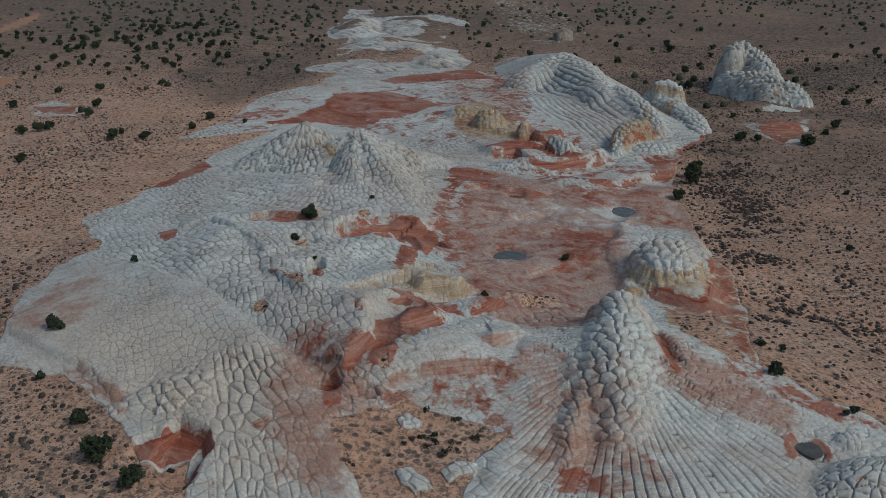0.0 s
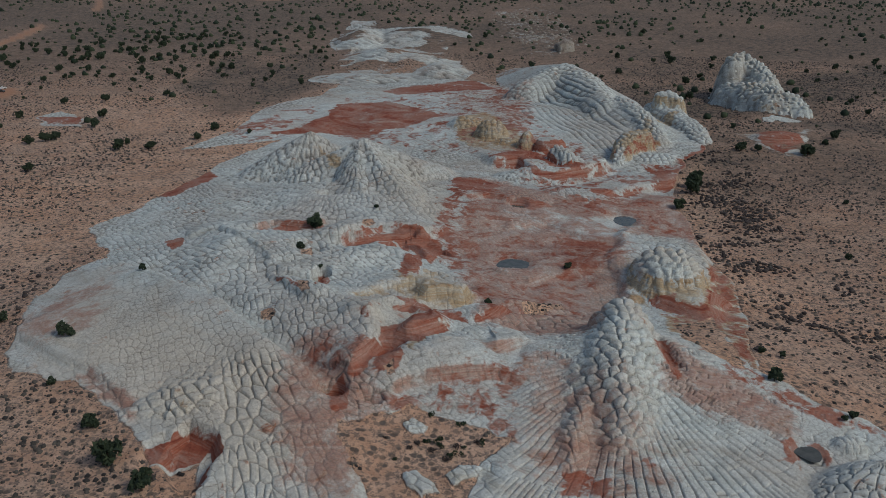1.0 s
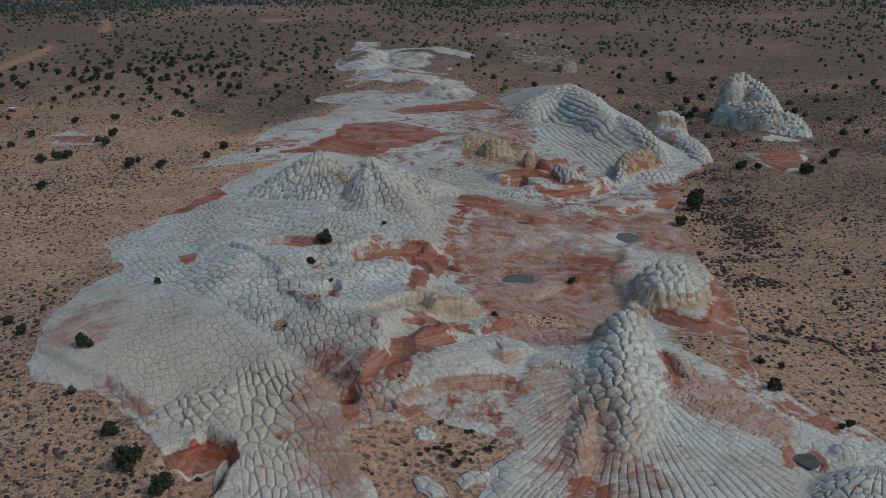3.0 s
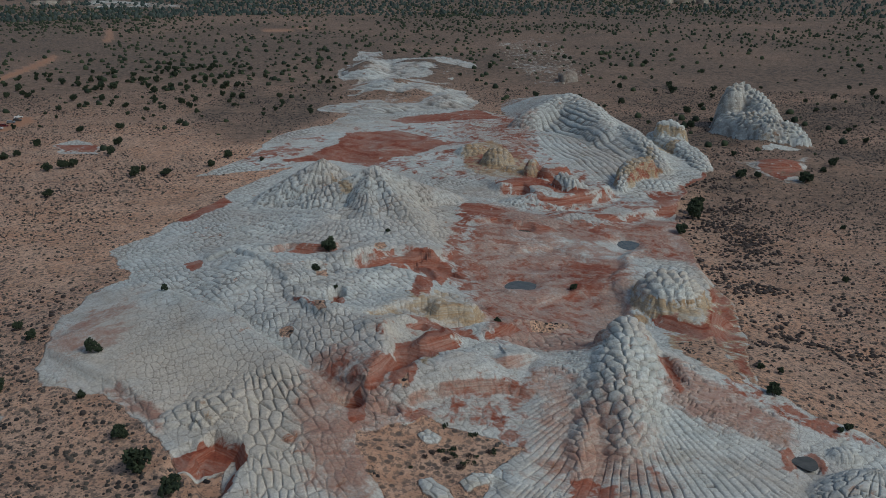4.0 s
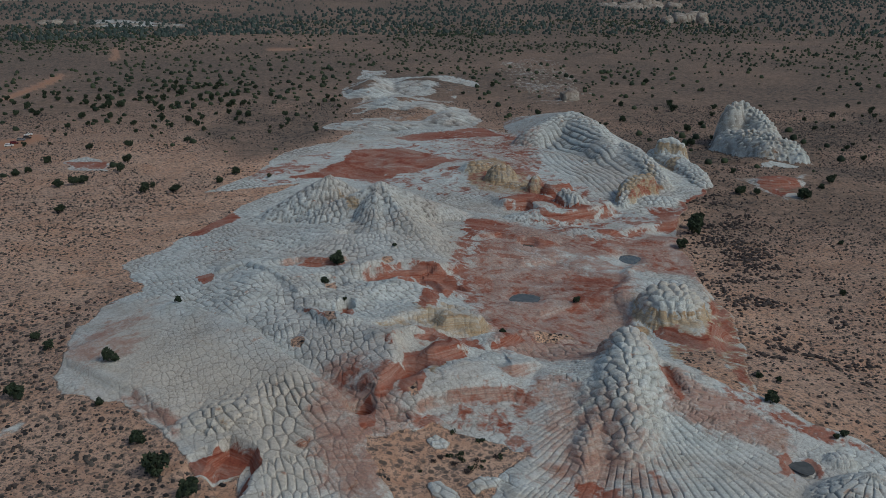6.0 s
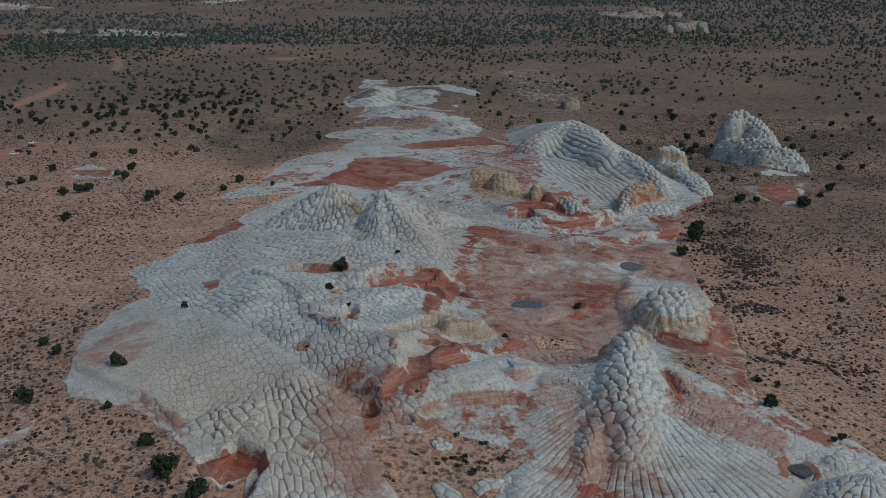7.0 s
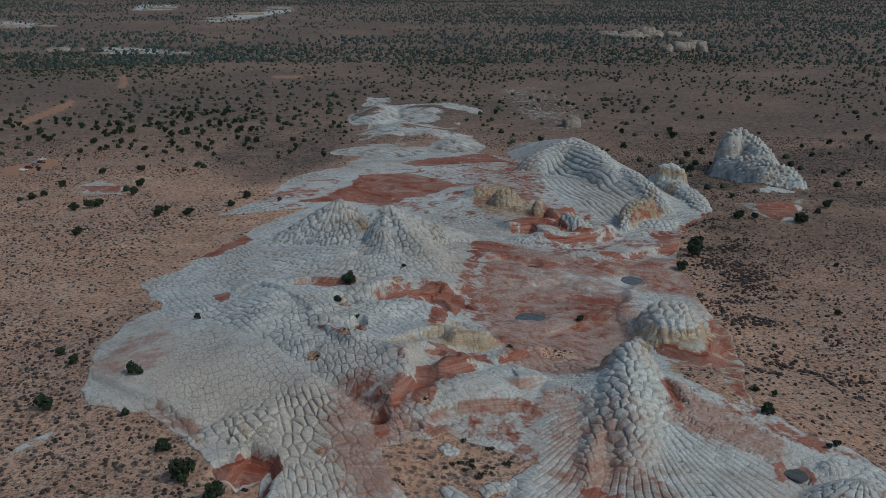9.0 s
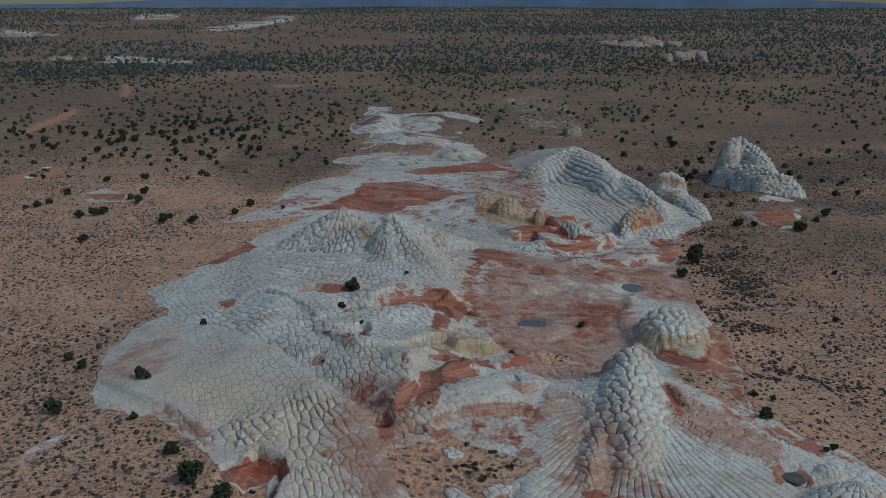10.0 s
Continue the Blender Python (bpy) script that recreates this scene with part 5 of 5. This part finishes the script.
def strew(name, label, category, x, y, size, flat, mat, sides, seed):
    """Many low clumps in one mesh."""
    rng = np.random.default_rng(seed)
    count = len(x)
    z = look_up(H, x, y) - 0.05
    ang = np.linspace(0, 2 * np.pi, sides, endpoint=False)[None, :] + rng.random((count, 1)) * 6
    jag = 0.7 + 0.6 * rng.random((count, sides))
    belts = ((0.0, 0.42), (0.38, 0.52), (0.78, 0.36)) if sides > 5 else ((0.0, 0.48), (0.62, 0.38))
    layers_ = []
    for up, out in belts:
        r = size[:, None] * out * (0.5 * jag + 0.35 + 0.3 * rng.random((count, sides)))
        layers_.append(np.stack([x[:, None] + r * np.cos(ang), y[:, None] + r * np.sin(ang), z[:, None] + (size * flat)[:, None] * up * (0.75 + 0.5 * rng.random((count, sides)))], -1))
    top = np.stack([x + 0.1 * size * rng.normal(size=count), y + 0.1 * size * rng.normal(size=count), z + size * flat * (0.9 + 0.25 * rng.random(count))], -1)[:, None, :]
    verts = np.concatenate([*layers_, top], 1).reshape(-1, 3)
    per, last_ = len(belts) * sides + 1, (len(belts) - 1) * sides
    k = np.arange(sides)
    nxt = (k + 1) % sides
    tri = [np.stack([k + last_, nxt + last_, np.full(sides, per - 1)], -1)]
    for b in range(len(belts) - 1):
        tri += [np.stack([k + b * sides, nxt + b * sides, nxt + (b + 1) * sides], -1), np.stack([k + b * sides, nxt + (b + 1) * sides, k + (b + 1) * sides], -1)]
    tris = (np.concatenate(tri)[None] + (np.arange(count) * per)[:, None, None]).reshape(-1, 3)
    me = bpy.data.meshes.new(name)
    me.vertices.add(len(verts))
    me.vertices.foreach_set("co", verts.astype(np.float32).ravel())
    me.loops.add(tris.size)
    me.loops.foreach_set("vertex_index", tris.astype(np.int32).ravel())
    me.polygons.add(len(tris))
    me.polygons.foreach_set("loop_start", np.arange(0, tris.size, 3, dtype=np.int32))
    me.update(calc_edges=True)
    me.materials.append(mat)
    return tagged(new(name, me), label, category, kind="stuff")


def scatter(count, near, far, seed, power=1.0, wide=29.0):
    rng = np.random.default_rng(seed)
    r = np.sqrt(near ** 2 + (far ** 2 - near ** 2) * rng.random(count) ** power)
    ang = np.radians(wide * (2 * rng.random(count) - 1))
    return r * np.sin(ang), r * np.cos(ang), rng


# low sage over the sand, thicker in drifts
x, y, rng = scatter(185000, 128, 700, 31, 1.25, 33.0)
keep = (look_up(sand, x, y) > 0.75) & (inside(SAND_BOWL, x, y, 1.0) < 0.5) & (look_up(track, x, y) < 0.2) & (rng.random(len(x)) < 0.42 + 0.25 * smooth(70, 110, x) + 0.9 * waves(x, y, 34, 83, 4))
x, y = x[keep], y[keep]
strew("sage_brush", "low grey-brown sage brush scattered over the sand", "shrubs", x, y, 0.28 + 1.05 * rng.random(len(x)) ** 3.0, 0.45, BRUSH, 4, 32)
# dark leafless thickets below the eastern edge of the rock and on the near sand
x, y, rng = scatter(110000, 128, 460, 33)
edge_near = np.exp(-((x - 90 - 0.10 * (y - 250)) / 13.0) ** 2) * smooth(185, 215, y) * smooth(430, 330, y) + 0.25 * np.exp(-((x + 105) / 16.0) ** 2) * smooth(260, 235, y)
keep = (look_up(sand, x, y) > 0.9) & (rng.random(len(x)) < 0.7 * edge_near * smooth(-0.2, 0.4, waves(x, y, 11, 84, 3)))
x, y = x[keep], y[keep]
strew("thicket", "dark leafless thicket below the rock edge", "shrubs", x, y, 0.5 + 1.1 * rng.random(len(x)) ** 1.5, 0.5, THICKET, 6, 34)
# small shrubs in the sand bowl
BOWL = [(-0.6, 168.5, 1.6), (4.3, 165.9, 1.8), (-1.7, 160.3, 1.6), (0.0, 161.2, 1.8), (0.7, 159.4, 1.6), (-3.8, 159.9, 1.4), (2.8, 157.0, 1.8), (3.4, 159.5, 1.4), (6.9, 160.7, 1.4), (7.8, 161.1, 1.5), (-4.8, 158.7, 1.3), (-1.1, 158.3, 1.5), (1.7, 156.0, 1.6), (4.7, 159.5, 1), (-9.2, 160.6, 1), (-7.4, 155.5, 1)]
rng = np.random.default_rng(8)
for x, y, size in BOWL:
    v, f = tufts(rng, [(0.25 * size * rng.normal(), 0.25 * size * rng.normal(), 0.2 * size, 0.3 * size) for _ in range(4)], 14, 0.1 * size)
    shrub = new("shrub", mesh_of("shrub", v, f, JUNIPER if rng.random() > 0.4 else THICKET))
    shrub.location = (x, y, ground_at(x, y) - 0.03)
    tagged(shrub, "low twiggy green-brown shrub in the sand bowl", "shrub", "shrubs in the sand bowl")

# open woodland out to the horizon
x, y, rng = scatter(30000, 470, 1700, 35)
r = np.hypot(x, y)
clumpy = 0.36 + 0.75 * waves(x, y, 130, 85, 4)
keep = (look_up(sand, x, y) > 0.9) & (look_up(track, x, y) < 0.1) & (rng.random(len(x)) < clumpy * (0.10 + 0.28 * smooth(560, 850, r) + 0.5 * smooth(850, 1500, r)))
x, y, r = x[keep], y[keep], r[keep]
wide = 1.2 + 3.0 * rng.random(len(x)) ** 1.7
near = r < 950
for pick_, sides, seed in ((near, 6, 36), (~near, 5, 39)):
    u, v, w = x[pick_], y[pick_], wide[pick_]
    strew("woodland", "open juniper woodland on the far plain", "trees", np.r_[u, u + 0.9], np.r_[v, v + 0.6], np.r_[w, 0.7 * w], 0.8, JUNIPER, sides, seed)
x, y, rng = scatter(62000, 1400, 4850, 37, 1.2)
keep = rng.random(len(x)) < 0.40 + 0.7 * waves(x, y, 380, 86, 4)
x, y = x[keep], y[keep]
strew("far_woodland", "dark juniper woodland reaching to the horizon", "trees", x, y, 2.6 + 4.6 * rng.random(len(x)), 0.8, HAZED_LEAF, 4, 38)


# ---- rain pools ----
def water_material():
    m, t, shader = material("pool_water", 0.06)
    where = t.nodes.new("ShaderNodeTexCoord").outputs["Object"]
    t.links.new(steps(t, noise_at(t, where, 0.5, 3), (0.35, (0.07, 0.07, 0.062)), (0.7, (0.12, 0.115, 0.10))), shader.inputs["Base Color"])
    shader.inputs["Specular IOR Level"].default_value = 0.32
    bumped(t, shader, noise_at(t, where, 3.0, 2), 0.05, 0.05)
    return m


WATER = water_material()


def pool(x, y, wide, deep, n):
    """A still sheet of water lying in its hollow."""
    rng = np.random.default_rng(n + 60)
    low = ground_at(x, y)
    level = low + 0.4
    bm = bmesh.new()
    ring = []
    for k in range(40):
        a = k * math.pi / 20
        r = 1 + 0.12 * math.sin(2 * a + n) + 0.07 * math.sin(3 * a + 2 * n) + 0.02 * rng.random()
        ring.append(bm.verts.new((wide * r * math.cos(a), deep * r * math.sin(a), 0)))
    bm.faces.new(ring)
    me = bpy.data.meshes.new("rain_pool")
    bm.to_mesh(me)
    bm.free()
    me.materials.append(WATER)
    ob = new("rain_pool", me)
    ob.location = (x, y, level)
    return tagged(ob, "still grey rain pool in a sandstone hollow", "water", "rain pools", "structure")


for n, (x, y, wide) in enumerate(HOLLOWS):
    pool(x, y, wide * 0.98, wide * 1.3, n)

# ---- far rocks ----
FAR_ROCK, ft, far_shader = material("far_rock", 0.95)
fw = ft.nodes.new("ShaderNodeTexCoord").outputs["Object"]
ft.links.new(steps(ft, noise_at(ft, fw, 0.14, 7, 0.68, 0.6), (0.34, (0.16, 0.115, 0.09)), (0.5, (0.34, 0.29, 0.245)), (0.66, (0.44, 0.41, 0.36))), far_shader.inputs["Base Color"])
bumped(ft, far_shader, noise_at(ft, fw, 0.3, 6, 0.7), 1.0, 2.5)

def crag(name, x, y, wide, deep, tall, seed, label, group):
    """A weathered block of pale rock with joints."""
    bm = bmesh.new()
    bmesh.ops.create_icosphere(bm, subdivisions=3, radius=1.0)
    for v in bm.verts:
        p = v.co.copy()
        w = 1 + 0.28 * noise.noise(p * 1.3 + Vector((seed, 0, 0))) + 0.16 * noise.noise(p * 3.1 + Vector((0, seed, 0))) + 0.07 * abs(noise.noise(p * 7.0 + Vector((0, 0, seed))))
        v.co = Vector((math.copysign(abs(p.x) ** 0.75, p.x) * wide, math.copysign(abs(p.y) ** 0.75, p.y) * deep, math.copysign(abs(p.z) ** 0.7, p.z) * tall)) * w
    me = bpy.data.meshes.new(name)
    bm.to_mesh(me)
    bm.free()
    me.polygons.foreach_set("use_smooth", np.ones(len(me.polygons), bool))
    me.materials.append(FAR_ROCK)
    ob = new(name, me)
    ob.location = (x, y, ground_at(x, y) - 0.1 * tall)
    return tagged(ob, label, "rock formation", group)


def cluster(name, spots, count, label, group, seed):
    """Several crags of unlike size about each spot (x, y, spread, height)."""
    rng = np.random.default_rng(seed)
    for x, y, spread, tall in spots:
        for k in range(count):
            size = spread * (0.22 + 0.3 * rng.random()) * (1.25 if k == 0 else 1.0)
            ux, uy = spread * 0.75 * rng.normal() * (k > 0), spread * 0.6 * rng.normal() * (k > 0)
            crag(name, x + ux, y + uy, size, size * 0.9, tall * (0.55 + 0.45 * rng.random()) * (1.0 if k == 0 else 0.7), seed + k * 3.7 + x * 0.01, label, group)


cluster("far_crag", [(385.8, 2035.1, 52, 24), (347.5, 2000.3, 40, 13), (322.2, 2080.7, 36, 8), (377.3, 1612.5, 30, 27)], 6, "pale weathered crag standing in far woodland", "far crags", 71)
cluster("far_ledge", [(-648.5, 1603.6, 22, 9), (-560.4, 1591.0, 34, 3), (-518.5, 1604.6, 40, 3), (-456.4, 1566.0, 36, 3), (-1036.9, 2295.9, 60, 9), (-1002.1, 3285.7, 60, 12), (-654.3, 2686.9, 60, 9), (-621.1, 2935.0, 70, 11), (-589.0, 3329.2, 70, 12)], 5, "low pale rock ledge far out on the plain", "far ledges", 87)
# broken pale rubble beyond the long dome
x, y, rng = scatter(20000, 560, 1000, 51)
heap = inside([(42.4, 1008.2), (107.0, 1082.5), (100.8, 862.8), (96.4, 746.9), (78.6, 701.2), (55.6, 718.3), (46.6, 819.6)], x, y, 8.0)
keep = rng.random(len(x)) < 0.6 * heap
x, y = x[keep], y[keep]
strew("rubble", "broken white and pink rubble on the plain", "rocks", x, y, 0.8 + 3.0 * rng.random(len(x)) ** 2, 0.35, FAR_ROCK, 5, 52)
x, y = 83.6, 716.8
crag("rubble_pinnacle", x, y, 7, 9, 8, 3.3, "small pale pinnacle at the end of the rubble", "")

# far mesas closing the view, with distance haze painted in as blue base colour
M, mt, mesa_shader = material("hazed_mesa", 1.0)
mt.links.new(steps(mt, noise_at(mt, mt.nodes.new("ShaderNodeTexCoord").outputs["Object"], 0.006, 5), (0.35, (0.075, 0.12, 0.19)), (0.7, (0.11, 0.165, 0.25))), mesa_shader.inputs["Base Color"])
bm = bmesh.new()
last = None
for k in range(0, 361, 2):
    for half in (0, 1):
        if k == 360 and half:
            break
        a = radians(k + half - 180)
        top = 140 - 52 * min(1.0, (abs(math.degrees(a) - 1.0) / 22.0) ** 2) + 5 * noise.noise(Vector((a * 9, 0.3, 0))) + 2.5 * noise.noise(Vector((a * 37, 0.7, 0)))
        col = [bm.verts.new((r * math.sin(a), r * math.cos(a), z)) for r, z in ((4700, 40), (4790, top - 14), (4820, top), (4900, top), (4960, 20))]
        if last:
            for p in range(4):
                bm.faces.new((last[p], col[p], col[p + 1], last[p + 1]))
        last = col
me = bpy.data.meshes.new("backdrop_mesa")
bm.to_mesh(me)
bm.free()
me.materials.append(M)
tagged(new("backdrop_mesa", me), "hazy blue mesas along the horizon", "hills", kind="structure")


# ---- parked vehicles ----
def plain_material(name, col, rough, metal=0.0):
    m, t, shader = material(name, rough)
    where = t.nodes.new("ShaderNodeTexCoord").outputs["Object"]
    t.links.new(blend(t, 0.35, col, steps(t, noise_at(t, where, 3.0, 4), (0.3, 0.6), (0.7, 1.0)), "MULTIPLY"), shader.inputs["Base Color"])
    shader.inputs["Metallic"].default_value = metal
    return m


GLASS, TYRE, RIM = plain_material("dark_glass", (0.02, 0.025, 0.03), 0.08), plain_material("tyre", (0.02, 0.02, 0.02), 0.9), plain_material("rim", (0.4, 0.4, 0.42), 0.35, 0.8)


def part(name, bm, mat, parent, label=""):
    me = bpy.data.meshes.new(name)
    bm.to_mesh(me)
    bm.free()
    me.materials.append(mat)
    ob = new(name, me)
    ob.parent = parent
    if label:
        ob["label"] = label
    return ob


def loft(rings_):
    """A closed hull through four-cornered sections (z, half length front, half length back, half width)."""
    bm = bmesh.new()
    prev, first = None, None
    for z, front, back, half in rings_:
        ring = [bm.verts.new(p) for p in ((front, half, z), (back, half, z), (back, -half, z), (front, -half, z))]
        if prev:
            for k in range(4):
                bm.faces.new((prev[k], prev[(k + 1) % 4], ring[(k + 1) % 4], ring[k]))
        else:
            first = ring
        prev = ring
    bm.faces.new(first[::-1])
    bm.faces.new(prev)
    bmesh.ops.recalc_face_normals(bm, faces=bm.faces)
    bmesh.ops.bevel(bm, geom=bm.edges[:], offset=0.06, segments=2, affect="EDGES")
    return bm


def wheel_mesh(radius, wide):
    bm = bmesh.new()
    bmesh.ops.create_cone(bm, cap_ends=True, segments=18, radius1=radius, radius2=radius, depth=wide, matrix=Matrix.Rotation(radians(90), 4, "X"))
    bmesh.ops.bevel(bm, geom=[e for e in bm.edges if len(e.link_faces) == 2 and e.calc_face_angle() > 1], offset=0.04, segments=1, affect="EDGES")
    return bm


def vehicle(x, y, turn, paint, pickup, label):
    root = new("pickup_truck" if pickup else "suv_car")
    tagged(root, label, "car", "vehicles at the trailhead")
    part("body", loft([(0.35, 2.3, -2.3, 0.86), (0.65, 2.35, -2.35, 0.92), (1.0, 2.25, -2.33, 0.9)]), paint, root)
    back = -0.45 if pickup else -2.15
    cabin = part("cabin", loft([(0.98, 1.15, back, 0.86), (1.62, 0.45, back + 0.2, 0.68), (1.72, 0.35, back + 0.3, 0.62)]), paint, root)
    part("windscreen", loft([(1.06, 1.13, 0.95, 0.74), (1.56, 0.58, 0.44, 0.6)]), GLASS, cabin)
    for side in (-1, 1):
        pane = loft([(1.1, 0.78, back + 0.3, 0.02), (1.52, 0.42, back + 0.38, 0.02)])
        ob = part("side_window", pane, GLASS, cabin)
        ob.location = (0, side * 0.765, 0)
    for wx in (1.45, -1.45):
        for side in (-1, 1):
            tyre = part("wheel", wheel_mesh(0.38, 0.26), TYRE, root)
            tyre.location = (wx, side * 0.82, 0.38)
            hub = part("rim", wheel_mesh(0.2, 0.28), RIM, tyre)
    for side in (-1, 1):
        lamp = part("headlight", loft([(0.7, 0.05, -0.05, 0.16), (0.88, 0.05, -0.05, 0.16)]), RIM, root)
        lamp.location = (2.32, side * 0.62, 0)
    root.matrix_world = Matrix.Translation((x, y, ground_at(x, y) + 0.05)) @ Matrix.Rotation(radians(turn), 4, "Z")


PAINT = {"white": (0.75, 0.75, 0.74), "dark": (0.05, 0.045, 0.045), "grey": (0.22, 0.23, 0.25), "maroon": (0.16, 0.025, 0.03)}
SPOTS = [(-248.0, 550.2, 20), (-244.5, 540.2, 25), (-245.0, 533.3, 15), (-244.2, 522.9, 10), (-243.8, 515.1, 12)]
for (x, y, turn), colour, pickup in zip(SPOTS, ("white", "dark", "grey", "maroon", "white"), (True, False, False, False, False)):
    vehicle(x, y, turn, plain_material(colour + "_paint", PAINT[colour], 0.3), pickup, "dusty %s %s parked on the dirt clearing" % (colour, "pickup truck" if pickup else "off-road car"))
